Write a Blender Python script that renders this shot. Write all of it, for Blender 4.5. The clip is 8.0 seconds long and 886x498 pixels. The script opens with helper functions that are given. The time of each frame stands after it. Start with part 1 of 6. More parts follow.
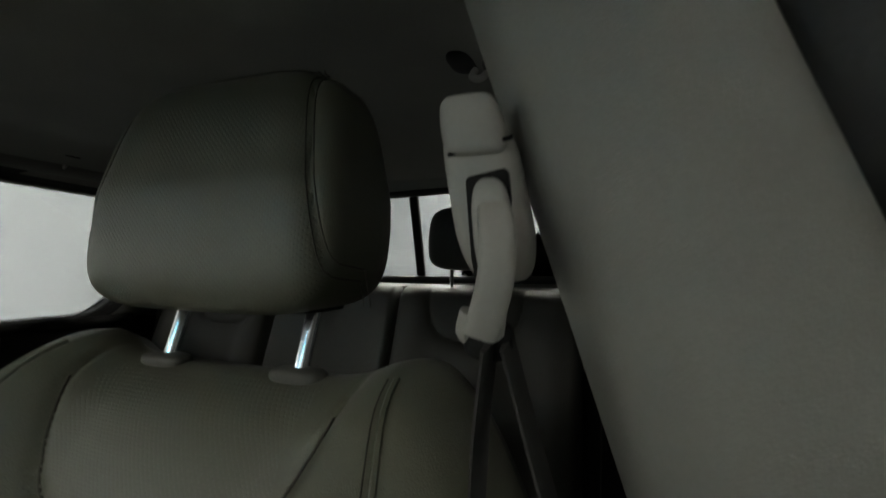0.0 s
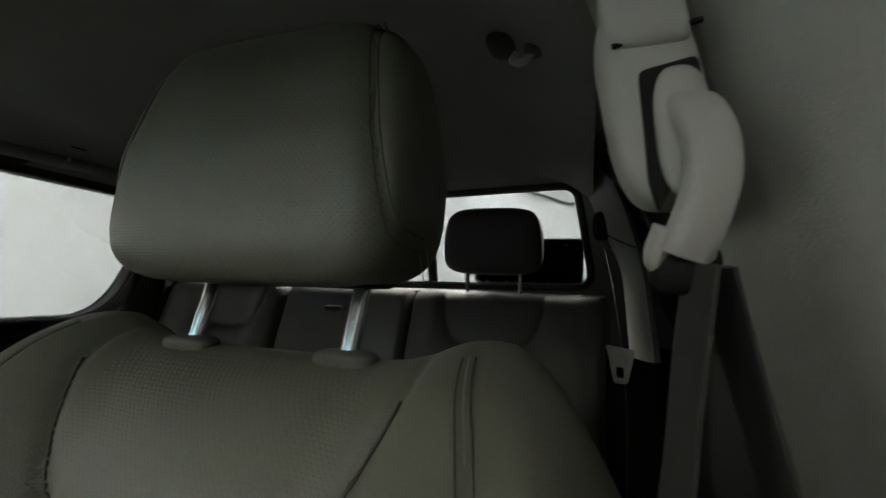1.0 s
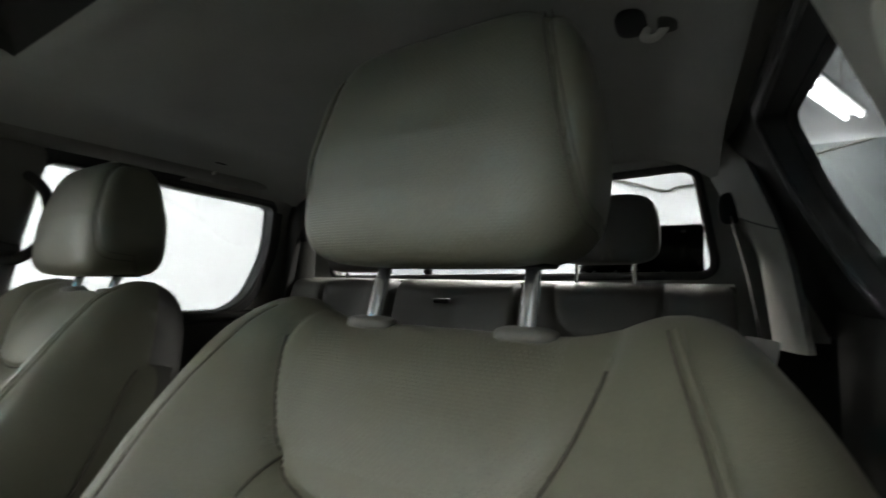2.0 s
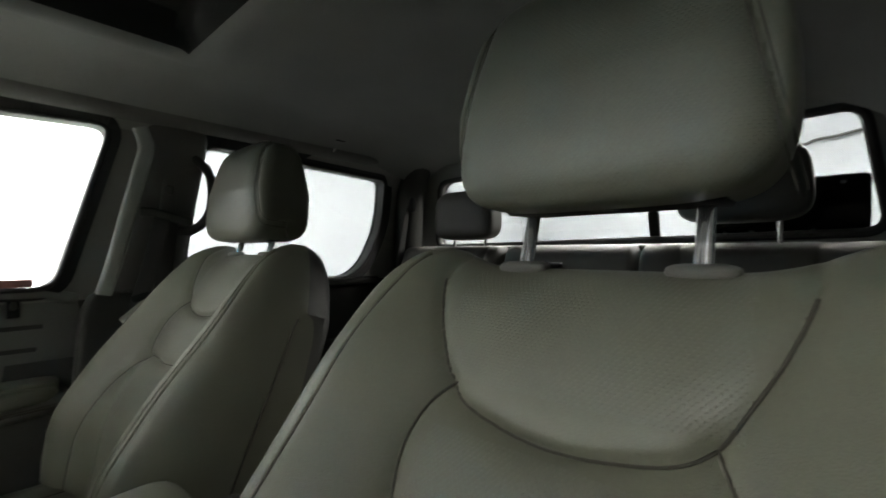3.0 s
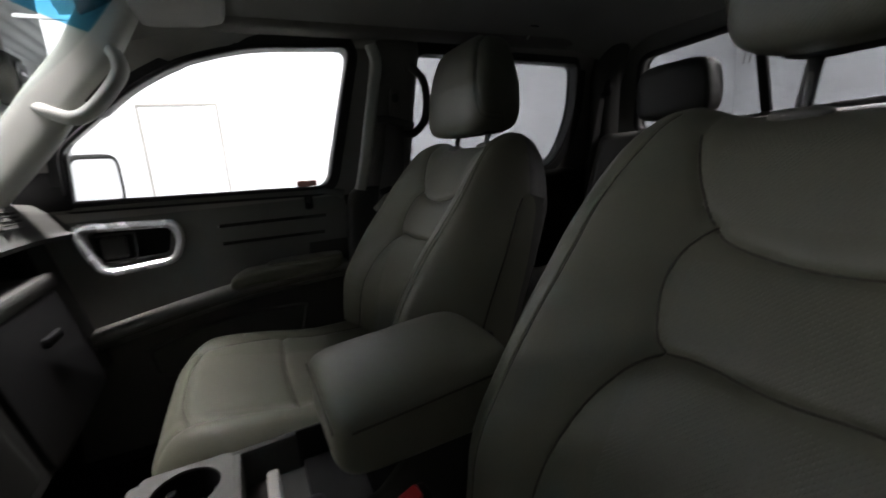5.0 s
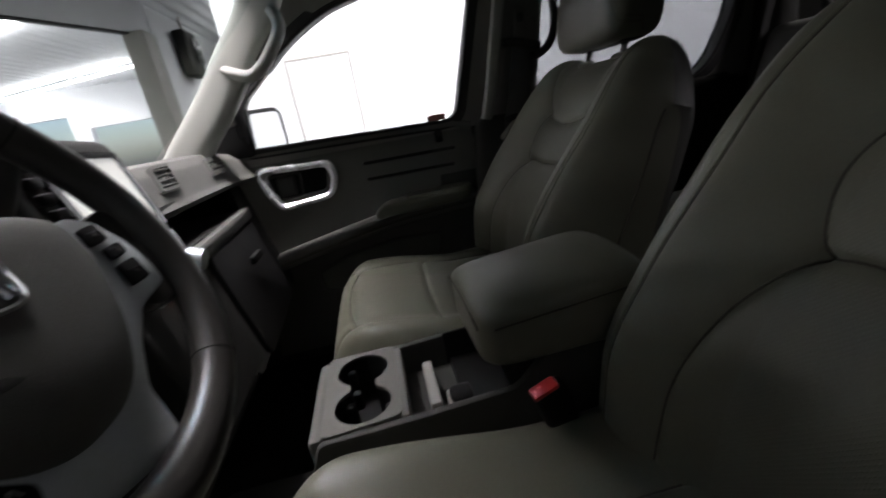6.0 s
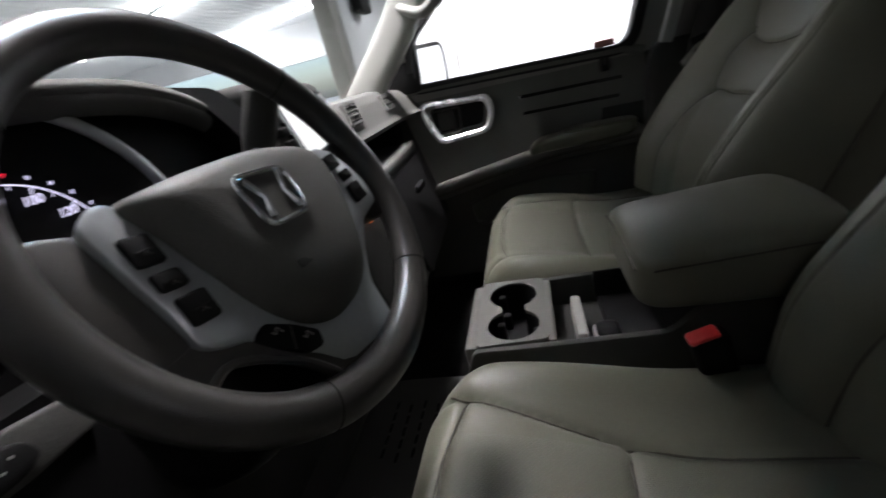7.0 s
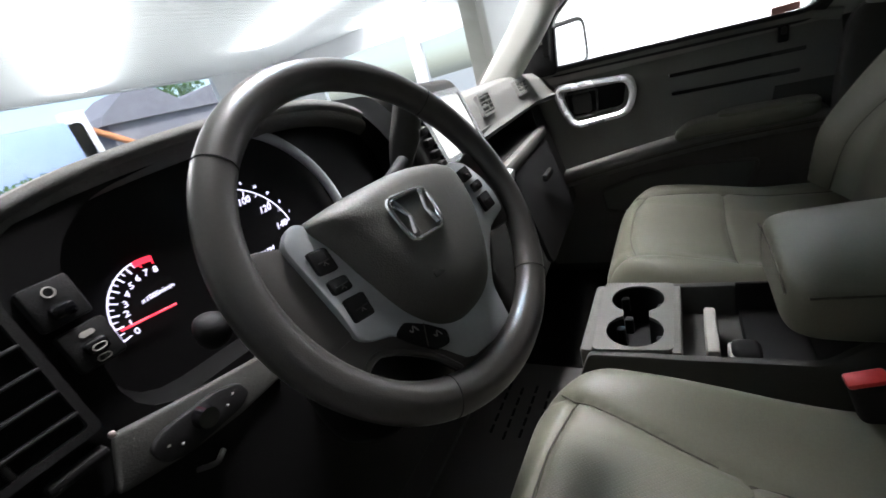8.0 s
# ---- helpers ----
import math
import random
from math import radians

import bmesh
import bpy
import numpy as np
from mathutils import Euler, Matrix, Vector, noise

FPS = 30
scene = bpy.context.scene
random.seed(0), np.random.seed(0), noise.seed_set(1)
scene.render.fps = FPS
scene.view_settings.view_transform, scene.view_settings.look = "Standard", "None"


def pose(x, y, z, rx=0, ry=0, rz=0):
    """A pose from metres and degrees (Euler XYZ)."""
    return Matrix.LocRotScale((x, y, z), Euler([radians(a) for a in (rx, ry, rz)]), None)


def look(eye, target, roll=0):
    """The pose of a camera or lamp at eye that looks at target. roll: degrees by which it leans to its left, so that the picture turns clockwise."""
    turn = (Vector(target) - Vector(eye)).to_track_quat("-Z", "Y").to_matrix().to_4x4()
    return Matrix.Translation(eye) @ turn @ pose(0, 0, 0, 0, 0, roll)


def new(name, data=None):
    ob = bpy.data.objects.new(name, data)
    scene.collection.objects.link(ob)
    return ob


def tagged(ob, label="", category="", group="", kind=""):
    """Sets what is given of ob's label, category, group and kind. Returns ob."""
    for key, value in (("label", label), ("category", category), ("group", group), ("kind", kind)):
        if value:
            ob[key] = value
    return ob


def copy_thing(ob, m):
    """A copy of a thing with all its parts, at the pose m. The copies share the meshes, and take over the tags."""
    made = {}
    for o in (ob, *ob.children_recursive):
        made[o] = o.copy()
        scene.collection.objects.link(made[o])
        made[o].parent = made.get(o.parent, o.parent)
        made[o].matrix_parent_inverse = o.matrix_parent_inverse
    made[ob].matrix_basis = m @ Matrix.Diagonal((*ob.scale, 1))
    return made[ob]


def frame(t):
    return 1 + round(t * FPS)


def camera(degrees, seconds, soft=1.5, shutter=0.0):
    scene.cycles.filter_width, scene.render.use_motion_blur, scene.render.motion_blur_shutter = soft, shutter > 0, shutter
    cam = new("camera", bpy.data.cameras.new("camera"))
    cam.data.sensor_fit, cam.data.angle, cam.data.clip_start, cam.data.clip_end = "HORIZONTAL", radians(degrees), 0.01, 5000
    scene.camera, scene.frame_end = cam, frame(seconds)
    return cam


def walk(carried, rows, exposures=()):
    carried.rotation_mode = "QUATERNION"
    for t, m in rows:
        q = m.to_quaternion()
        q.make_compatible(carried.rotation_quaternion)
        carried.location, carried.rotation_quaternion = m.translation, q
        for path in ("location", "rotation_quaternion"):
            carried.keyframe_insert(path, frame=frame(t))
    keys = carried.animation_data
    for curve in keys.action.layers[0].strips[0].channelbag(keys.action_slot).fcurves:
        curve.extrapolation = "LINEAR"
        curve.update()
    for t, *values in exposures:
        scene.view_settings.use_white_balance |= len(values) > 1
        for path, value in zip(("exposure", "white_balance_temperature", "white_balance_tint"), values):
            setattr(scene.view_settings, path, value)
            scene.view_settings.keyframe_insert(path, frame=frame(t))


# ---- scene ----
cam = camera(93.0, 8.0, 1.6, 0.5)
EXPOSURES = [(0.0, 0.65, 6850, 4), (0.5, 0.75, 6850, 4), (1.0, 0.95, 6850, 5), (1.5, 1.6, 6800, 4), (2.0, 1.75, 6700, 8), (3.5, 1.6, 6650, 7), (4.0, 1.25, 6600, 8), (5.5, 0.15, 6400, 19), (6.0, 0.2, 6400, 19), (6.5, 0.3, 6350, 19), (7.0, 0.6, 6300, 18), (7.5, 0.95, 6250, 16), (8.0, 1.2, 6250, 15)]
PATH = [
    (0, (0.697, 0.164, 1.573), (0.019, 2.044, 1.649), 0.8),
    (0.2, (0.688, 0.171, 1.559), (0.024, 2.056, 1.641), 2.2),
    (0.5, (0.664, 0.185, 1.551), (0.018, 2.074, 1.67), 1.8),
    (1, (0.632, 0.182, 1.538), (-0.025, 2.065, 1.691), 1.9),
    (1.5, (0.603, 0.162, 1.532), (-0.179, 1.996, 1.7), 0.8),
    (2, (0.568, 0.139, 1.522), (-0.422, 1.872, 1.656), 0.8),
    (2.2, (0.558, 0.126, 1.514), (-0.513, 1.811, 1.638), 0.3),
    (3.5, (0.513, 0.063, 1.484), (-0.941, 1.433, 1.407), -0.2),
    (4, (0.511, 0.022, 1.473), (-1.058, 1.252, 1.312), -1.4),
    (5.3, (0.541, -0.041, 1.45), (-1.281, 0.637, 0.984), -6.4),
    (5.5, (0.548, -0.048, 1.444), (-1.307, 0.517, 0.957), -7.9),
    (6, (0.567, -0.06, 1.446), (-1.32, 0.168, 0.822), -10.4),
    (6.5, (0.587, -0.073, 1.453), (-1.273, -0.201, 0.727), -12.6),
    (7, (0.606, -0.086, 1.46), (-1.18, -0.552, 0.689), -13.7),
    (7.5, (0.613, -0.08, 1.485), (-1.043, -0.925, 0.746), -16.2),
    (8, (0.62, -0.072, 1.503), (-0.94, -1.079, 0.759), -16.6),
]
walk(cam, [(t, look(eye, target, roll)) for t, eye, target, roll in PATH], EXPOSURES)

# ---- world, light and exposure ----
scene.view_settings.exposure = 0.0
world = bpy.data.worlds.new("world")
scene.world = world
world.use_nodes = True
sky = world.node_tree.nodes.new("ShaderNodeTexSky")
sky.sky_type, sky.sun_disc = "NISHITA", False
sky.sun_elevation, sky.sun_rotation, sky.dust_density = radians(51), radians(34), 2.5
world.node_tree.links.new(sky.outputs[0], world.node_tree.nodes["Background"].inputs[0])
world.node_tree.nodes["Background"].inputs[1].default_value = 0.15
sun = bpy.data.lights.new("sun", "SUN")
sun.energy, sun.angle, sun.color = 3.0, radians(0.5), (1.0, 0.96, 0.9)
sun_ob = new("sun", sun)
sun_ob.rotation_euler = Vector((-0.40, -0.60, -0.90)).to_track_quat("-Z", "Y").to_euler()


def strip_lamp(x, y, z, long, wide, watts, turn=0.0, up=0.0):
    """The light of one fluorescent fitting, seen or added, shining down, or up to the ceiling."""
    lamp = bpy.data.lights.new("tube_light", "AREA")
    lamp.shape, lamp.size, lamp.size_y, lamp.energy = "RECTANGLE", long, wide, watts
    lamp.color = (1.0, 0.98, 0.95)
    ob = new("tube_light", lamp)
    ob.matrix_world = pose(x, y, z, up, 0, turn)
    return ob


# Unseen strip lamps over the cab, added to brighten the white wall.
UNSEEN_LAMPS = [(-0.5, 0.2, 3.05, 2.4, 260), (-0.5, 3.4, 3.05, 2.4, 90)]
for x, y, z, long, watts in UNSEEN_LAMPS:
    strip_lamp(x, y, z + 0.14, long, 0.16, watts, 90)
strip_lamp(1.27, 3.65, 2.84, 2.4, 0.16, 45, 63)
# Third row and the three single fittings are unseen, added for fill.
ROWS = [((-9.25, -9.91), 3), ((-12.75, -8.30), 2), ((-5.6, -13.0), 4)]
HALL = [(x + 0.384 * 2.42 * k, y + 0.923 * 2.42 * k) for (x, y), n in ROWS for k in range(n)] + [(0.0, -8.5), (0.0, -5.5), (-8.6, -0.6)]
for x, y in HALL:
    strip_lamp(x, y, 3.60, 2.4, 0.16, 44, 67.4)
    # Up-light beneath each fitting is added to brighten the corrugated ceiling.
    strip_lamp(x, y, 3.40, 2.4, 0.16, 38, 67.4, 180)


# ---- materials ----
def material(name, color, rough=0.5, metal=0.0, grain=0.0, scale=400.0, spread=0.12, blotch=6.0, coat=0.0, spec=0.5):
    """Principled surface: fine grain as relief, colour varied at a fine and a coarse scale."""
    m = bpy.data.materials.new(name)
    m.use_nodes = True
    nt = m.node_tree
    p = nt.nodes["Principled BSDF"]
    p.inputs["Roughness"].default_value = rough
    p.inputs["Metallic"].default_value = metal
    p.inputs["Coat Weight"].default_value = coat
    p.inputs["Specular IOR Level"].default_value = spec
    co = nt.nodes.new("ShaderNodeTexCoord")
    big = nt.nodes.new("ShaderNodeTexNoise")
    big.inputs["Scale"].default_value, big.inputs["Detail"].default_value = blotch, 5
    nt.links.new(co.outputs["Object"], big.inputs["Vector"])
    fine = nt.nodes.new("ShaderNodeTexNoise")
    fine.inputs["Scale"].default_value, fine.inputs["Detail"].default_value = scale * 0.5, 3
    nt.links.new(co.outputs["Object"], fine.inputs["Vector"])
    add = nt.nodes.new("ShaderNodeMath")
    add.operation = "ADD"
    nt.links.new(big.outputs["Fac"], add.inputs[0])
    nt.links.new(fine.outputs["Fac"], add.inputs[1])
    ramp = nt.nodes.new("ShaderNodeMapRange")
    ramp.inputs["From Min"].default_value, ramp.inputs["From Max"].default_value = 0.6, 1.4
    ramp.inputs["To Min"].default_value, ramp.inputs["To Max"].default_value = 1 - spread, 1 + spread
    nt.links.new(add.outputs[0], ramp.inputs["Value"])
    mix = nt.nodes.new("ShaderNodeMix")
    mix.data_type, mix.blend_type = "RGBA", "MULTIPLY"
    mix.inputs["Factor"].default_value = 1.0
    mix.inputs["A"].default_value = (*color, 1)
    nt.links.new(ramp.outputs["Result"], mix.inputs["B"])
    nt.links.new(mix.outputs["Result"], p.inputs["Base Color"])
    rr = nt.nodes.new("ShaderNodeMapRange")
    rr.inputs["To Min"].default_value, rr.inputs["To Max"].default_value = max(rough - 0.08, 0.02), min(rough + 0.08, 1)
    nt.links.new(big.outputs["Fac"], rr.inputs["Value"])
    nt.links.new(rr.outputs["Result"], p.inputs["Roughness"])
    if grain:
        cell = nt.nodes.new("ShaderNodeTexVoronoi")
        cell.inputs["Scale"].default_value = scale
        nt.links.new(co.outputs["Object"], cell.inputs["Vector"])
        bump = nt.nodes.new("ShaderNodeBump")
        bump.inputs["Strength"].default_value, bump.inputs["Distance"].default_value = grain, 0.001
        nt.links.new(cell.outputs["Distance"], bump.inputs["Height"])
        nt.links.new(bump.outputs["Normal"], p.inputs["Normal"])
    return m


def perforated(name, color, rough, axes=("X", "Z")):
    """Leather with rows of small punched holes along two of the object's directions."""
    m = material(name, color, rough, grain=0.14, scale=800)
    nt = m.node_tree
    p = nt.nodes["Principled BSDF"]
    bump0 = next(n for n in nt.nodes if n.type == "BUMP")
    co = next(n for n in nt.nodes if n.type == "TEX_COORD")
    mapping = nt.nodes.new("ShaderNodeMapping")
    mapping.inputs["Scale"].default_value = (210, 210, 210)
    nt.links.new(co.outputs["Object"], mapping.inputs["Vector"])
    sep = nt.nodes.new("ShaderNodeSeparateXYZ")
    nt.links.new(mapping.outputs["Vector"], sep.inputs[0])
    parts = []
    for axis in axes:
        sn = nt.nodes.new("ShaderNodeMath")
        sn.operation = "SINE"
        mul = nt.nodes.new("ShaderNodeMath")
        mul.operation = "MULTIPLY"
        mul.inputs[1].default_value = 6.2832
        nt.links.new(sep.outputs[axis], mul.inputs[0])
        nt.links.new(mul.outputs[0], sn.inputs[0])
        parts.append(sn)
    both = nt.nodes.new("ShaderNodeMath")
    both.operation = "MULTIPLY"
    nt.links.new(parts[0].outputs[0], both.inputs[0])
    nt.links.new(parts[1].outputs[0], both.inputs[1])
    hole = nt.nodes.new("ShaderNodeMapRange")
    hole.inputs["From Min"].default_value, hole.inputs["From Max"].default_value = 0.45, 0.8
    hole.inputs["To Min"].default_value, hole.inputs["To Max"].default_value = 1.0, 0.0
    nt.links.new(both.outputs[0], hole.inputs["Value"])
    bump = nt.nodes.new("ShaderNodeBump")
    bump.inputs["Strength"].default_value, bump.inputs["Distance"].default_value = 0.5, 0.001
    nt.links.new(hole.outputs["Result"], bump.inputs["Height"])
    nt.links.new(bump0.outputs["Normal"], bump.inputs["Normal"])
    nt.links.new(bump.outputs["Normal"], p.inputs["Normal"])
    return m


def glowing(name, color, strength):
    m = bpy.data.materials.new(name)
    m.use_nodes = True
    p = m.node_tree.nodes["Principled BSDF"]
    p.inputs["Base Color"].default_value = (*[c * 0.5 for c in color], 1)
    p.inputs["Emission Color"].default_value = (*color, 1)
    p.inputs["Emission Strength"].default_value = strength
    return m


def glass(name, tint, gloss=1.0):
    """Thin clear pane: light passes with a tint, and the surface mirrors by Fresnel."""
    m = bpy.data.materials.new(name)
    m.use_nodes = True
    nt = m.node_tree
    nt.nodes.remove(nt.nodes["Principled BSDF"])
    clear = nt.nodes.new("ShaderNodeBsdfTransparent")
    clear.inputs[0].default_value = (*tint, 1)
    shine = nt.nodes.new("ShaderNodeBsdfGlossy")
    shine.inputs["Roughness"].default_value = 0.01
    mix = nt.nodes.new("ShaderNodeMixShader")
    mix.inputs[0].default_value = 0.035 * gloss
    nt.links.new(clear.outputs[0], mix.inputs[1])
    nt.links.new(shine.outputs[0], mix.inputs[2])
    nt.links.new(mix.outputs[0], nt.nodes["Material Output"].inputs[0])
    return m


LEATHER = material("olive_grey_leather", (0.120, 0.120, 0.090), 0.44, grain=0.16, scale=800, spread=0.08, spec=0.38)
PERFORATED = perforated("perforated_leather", (0.118, 0.118, 0.090), 0.46)
PERFORATED_FLAT = perforated("perforated_cushion_leather", (0.118, 0.118, 0.090), 0.46, ("X", "Y"))
MAT_GREY = material("grey_mat_rubber", (0.10, 0.10, 0.095), 0.7, grain=0.4, scale=500)
# Dark vinyl of the seat backs, darkened further for the rear bench's shade.
LEATHER_DARK = material("dark_shaded_vinyl", (0.054, 0.054, 0.047), 0.55, grain=0.3, scale=420)
THREAD = material("seam_thread", (0.05, 0.046, 0.036), 0.8, spread=0.2)
TRIM_DARK = material("dark_grained_plastic", (0.046, 0.046, 0.042), 0.68, grain=0.22, scale=700, spec=0.22)
# Charcoal plastic; rear doors and passenger dash take it for their shade.
TRIM_SHADE_BLACK = material("charcoal_shaded_plastic", (0.024, 0.024, 0.022), 0.68, grain=0.25, scale=700, spec=0.2)
# Door plastic lightened past TRIM_DARK for light falling in from the driver's side.
LIT_DOOR_TRIM = material("lit_door_plastic", (0.145, 0.145, 0.132), 0.6, grain=0.35, scale=600, spec=0.4)
# Lightened from TRIM_DARK for windscreen light on the dash top.
DASH_TOP = material("lit_soft_dash_vinyl", (0.092, 0.092, 0.085), 0.7, grain=0.4, scale=500, spec=0.3)
BEZEL = material("polished_silver_trim", (0.80, 0.82, 0.83), 0.28, 0.55, spread=0.03)
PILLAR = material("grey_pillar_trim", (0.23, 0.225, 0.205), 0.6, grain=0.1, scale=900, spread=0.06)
TRIM_MID = material("grey_grained_plastic", (0.105, 0.103, 0.092), 0.62, grain=0.35, scale=600, spec=0.4)
TRIM_LIGHT = material("pale_grey_pillar_trim", (0.32, 0.31, 0.285), 0.65, grain=0.06, scale=900, spread=0.05)
TRIM_PALE = material("pale_windscreen_pillar_trim", (0.33, 0.335, 0.305), 0.6, grain=0.06, scale=900, spread=0.05)
HEADLINER = material("grey_woven_headliner", (0.195, 0.195, 0.182), 0.95, grain=0.5, scale=900, spec=0.2)
CARPET = material("black_carpet", (0.018, 0.018, 0.017), 0.98, grain=0.9, scale=700, spec=0.1)
RUBBER = material("black_rubber", (0.012, 0.012, 0.012), 0.6, grain=0.2, scale=300)
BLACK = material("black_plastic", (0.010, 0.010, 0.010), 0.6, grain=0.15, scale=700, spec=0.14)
GLOSS_BLACK = material("gloss_black", (0.006, 0.006, 0.007), 0.12, coat=0.3)
CHROME = material("chrome", (0.88, 0.89, 0.9), 0.17, 0.92, spread=0.03)
SATIN = material("satin_silver_paint", (0.52, 0.55, 0.56), 0.33, 0.6, spread=0.05)
WEB = material("belt_webbing", (0.03, 0.029, 0.027), 0.8, grain=0.25, scale=1800)
WHEEL_LEATHER = material("dark_wheel_leather", (0.048, 0.046, 0.042), 0.33, grain=0.10, scale=900)
AIRBAG = material("brown_grey_airbag_cover", (0.084, 0.083, 0.073), 0.6, grain=0.25, scale=700)
RED = material("red_button", (0.62, 0.03, 0.03), 0.35, spread=0.05)
LABEL_RED = material("faded_red_label", (0.45, 0.2, 0.17), 0.6)
WHITE_WALL = material("white_painted_wall", (0.66, 0.67, 0.69), 0.75, grain=0.1, scale=60, spread=0.03, blotch=1.2)
WALL_GREY = material("grey_green_panel_wall", (0.07, 0.083, 0.087), 0.7, grain=0.1, scale=60, spread=0.06, blotch=1.0)
WALL_PANEL = material("grey_green_sheet_panel", (0.12, 0.135, 0.14), 0.6, grain=0.1, scale=60, spread=0.08, blotch=1.5)
CORRUGATED = material("white_corrugated_sheet", (0.8, 0.81, 0.83), 0.5, spread=0.08, blotch=2.0)
CONCRETE = material("grey_concrete_floor", (0.27, 0.27, 0.26), 0.6, grain=0.4, scale=80, spread=0.15, blotch=2.0)
CAR_PAINT = material("white_car_paint", (0.7, 0.7, 0.68), 0.25, coat=1.0, spread=0.02)
GLASS = glass("clear_side_glass", (0.93, 0.95, 0.94))
PRIVACY = glass("grey_privacy_glass", (0.46, 0.475, 0.48))
SHIELD = glass("windscreen_glass", (0.9, 0.94, 0.93))
TINT_BAND = glass("blue_shade_band", (0.30, 0.66, 0.82))
# Near-zero black: the shade of hollows is put into this colour.
SHADED_BLACK = material("shaded_black", (0.003, 0.003, 0.003), 0.5, spec=0.1)
SCREEN = glowing("pale_screen", (0.85, 0.88, 0.82), 0.38)
GAUGE_WHITE = glowing("gauge_white", (0.80, 0.78, 1.0), 0.8)
GAUGE_RED = glowing("gauge_red", (1.0, 0.03, 0.06), 0.9)
TUBE_GLOW = glowing("fluorescent_tube", (1.0, 0.98, 0.96), 7.0)
ORANGE_GLOW = glowing("orange_lamp", (1.0, 0.25, 0.05), 1.5)


# ---- building helpers ----
def link(name, bm, mat, parent=None, label="", smooth=True, matrix=None):
    me = bpy.data.meshes.new(name)
    bm.normal_update()
    bm.to_mesh(me)
    bm.free()
    for p in me.polygons:
        p.use_smooth = smooth
    for m in (mat if isinstance(mat, (list, tuple)) else [mat]):
        me.materials.append(m)
    ob = new(name, me)
    if parent:
        ob.parent = parent
    if matrix is not None:
        ob.matrix_basis = matrix
    if smooth:
        me.set_sharp_from_angle(angle=radians(42))
    return tagged(ob, label=label)


def part(name, bm, mat, parent, label="", smooth=True):
    return link(name, bm, mat, parent, label, smooth)


def thing(name, label, category, m=None, group="", kind=""):
    ob = new(name)
    ob.empty_display_size = 0.05
    if m is not None:
        ob.matrix_basis = m
    return tagged(ob, label, category, group, kind)


def box(cx, cy, cz, sx, sy, sz, bevel=0.004, seg=2, m=None):
    bm = bmesh.new()
    bmesh.ops.create_cube(bm, size=1.0)
    for v in bm.verts:
        v.co = Vector((v.co.x * sx, v.co.y * sy, v.co.z * sz))
    if bevel:
        bmesh.ops.bevel(bm, geom=bm.edges[:], offset=min(bevel, sx * 0.45, sy * 0.45, sz * 0.45), segments=seg, affect="EDGES", profile=0.5)
    bmesh.ops.transform(bm, matrix=Matrix.Translation((cx, cy, cz)) @ (m or Matrix()), verts=bm.verts[:])
    return bm


def join(*parts):
    """Several bmeshes as one."""
    out = parts[0]
    for other in parts[1:]:
        me = bpy.data.meshes.new("scrap")
        other.to_mesh(me)
        other.free()
        out.from_mesh(me)
        bpy.data.meshes.remove(me)
    return out


def smooth_path(pts, n=8, closed=False):
    """Catmull-Rom through points."""
    pts = [Vector(p) for p in pts]
    out, count = [], len(pts)
    for i in range(count if closed else count - 1):
        a, b = pts[i], pts[(i + 1) % count]
        p = pts[i - 1] if closed or i > 0 else a * 2 - b
        q = pts[(i + 2) % count] if closed or i + 2 < count else b * 2 - a
        for k in range(n):
            t = k / n
            out.append(0.5 * ((2 * a) + (b - p) * t + (2 * p - 5 * a + 4 * b - q) * t * t + (3 * a - p - 3 * b + q) * t ** 3))
    if not closed:
        out.append(pts[-1])
    return out


def rounded(pts, radius, n=6):
    """A closed polygon with its corners rounded; radius one number or one a corner."""
    out, count = [], len(pts)
    for i in range(count):
        p = Vector(pts[i])
        a, b = Vector(pts[i - 1]), Vector(pts[(i + 1) % count])
        r = radius[i] if isinstance(radius, (list, tuple)) else radius
        da, db = (a - p), (b - p)
        r1 = min(r, da.length * 0.48, db.length * 0.48)
        s, e = p + da.normalized() * r1, p + db.normalized() * r1
        for k in range(n + 1):
            t = k / n
            out.append(s * (1 - t) ** 2 + p * 2 * t * (1 - t) + e * t * t)
    return out


def tube(path, radius, sides=10, closed=False, flat=None):
    """A round (or, with flat = (wide, thick), a band-shaped) sweep along a path. radius: a number or a function of 0..1."""
    path = [Vector(p) for p in path]
    bm, rings, n = bmesh.new(), [], len(path)
    side = None
    for i, p in enumerate(path):
        a = path[i - 1] if (i or closed) else p
        b = path[(i + 1) % n] if (i < n - 1 or closed) else p
        way = (b - a).normalized()
        if side is None:
            side = way.orthogonal().normalized() if flat is None else Vector(flat[2])
        side = (side - way * side.dot(way)).normalized()
        up = way.cross(side)
        r = radius(i / max(n - 1, 1)) if callable(radius) else radius
        ring = []
        for k in range(sides):
            a2 = 2 * math.pi * (k + 0.5) / sides
            c, s = math.cos(a2), math.sin(a2)
            if flat:
                c = math.copysign(abs(c) ** 0.5, c) * flat[0]
                s = math.copysign(abs(s) ** 0.7, s) * flat[1]
                ring.append(bm.verts.new(p + side * c + up * s))
            else:
                ring.append(bm.verts.new(p + (side * c + up * s) * r))
        rings.append(ring)
    for i in range(n if closed else n - 1):
        r0, r1 = rings[i], rings[(i + 1) % n]
        for k in range(sides):
            bm.faces.new((r0[k], r0[(k + 1) % sides], r1[(k + 1) % sides], r1[k]))
    if not closed:
        bm.faces.new(rings[0][::-1])
        bm.faces.new(rings[-1])
    return bm


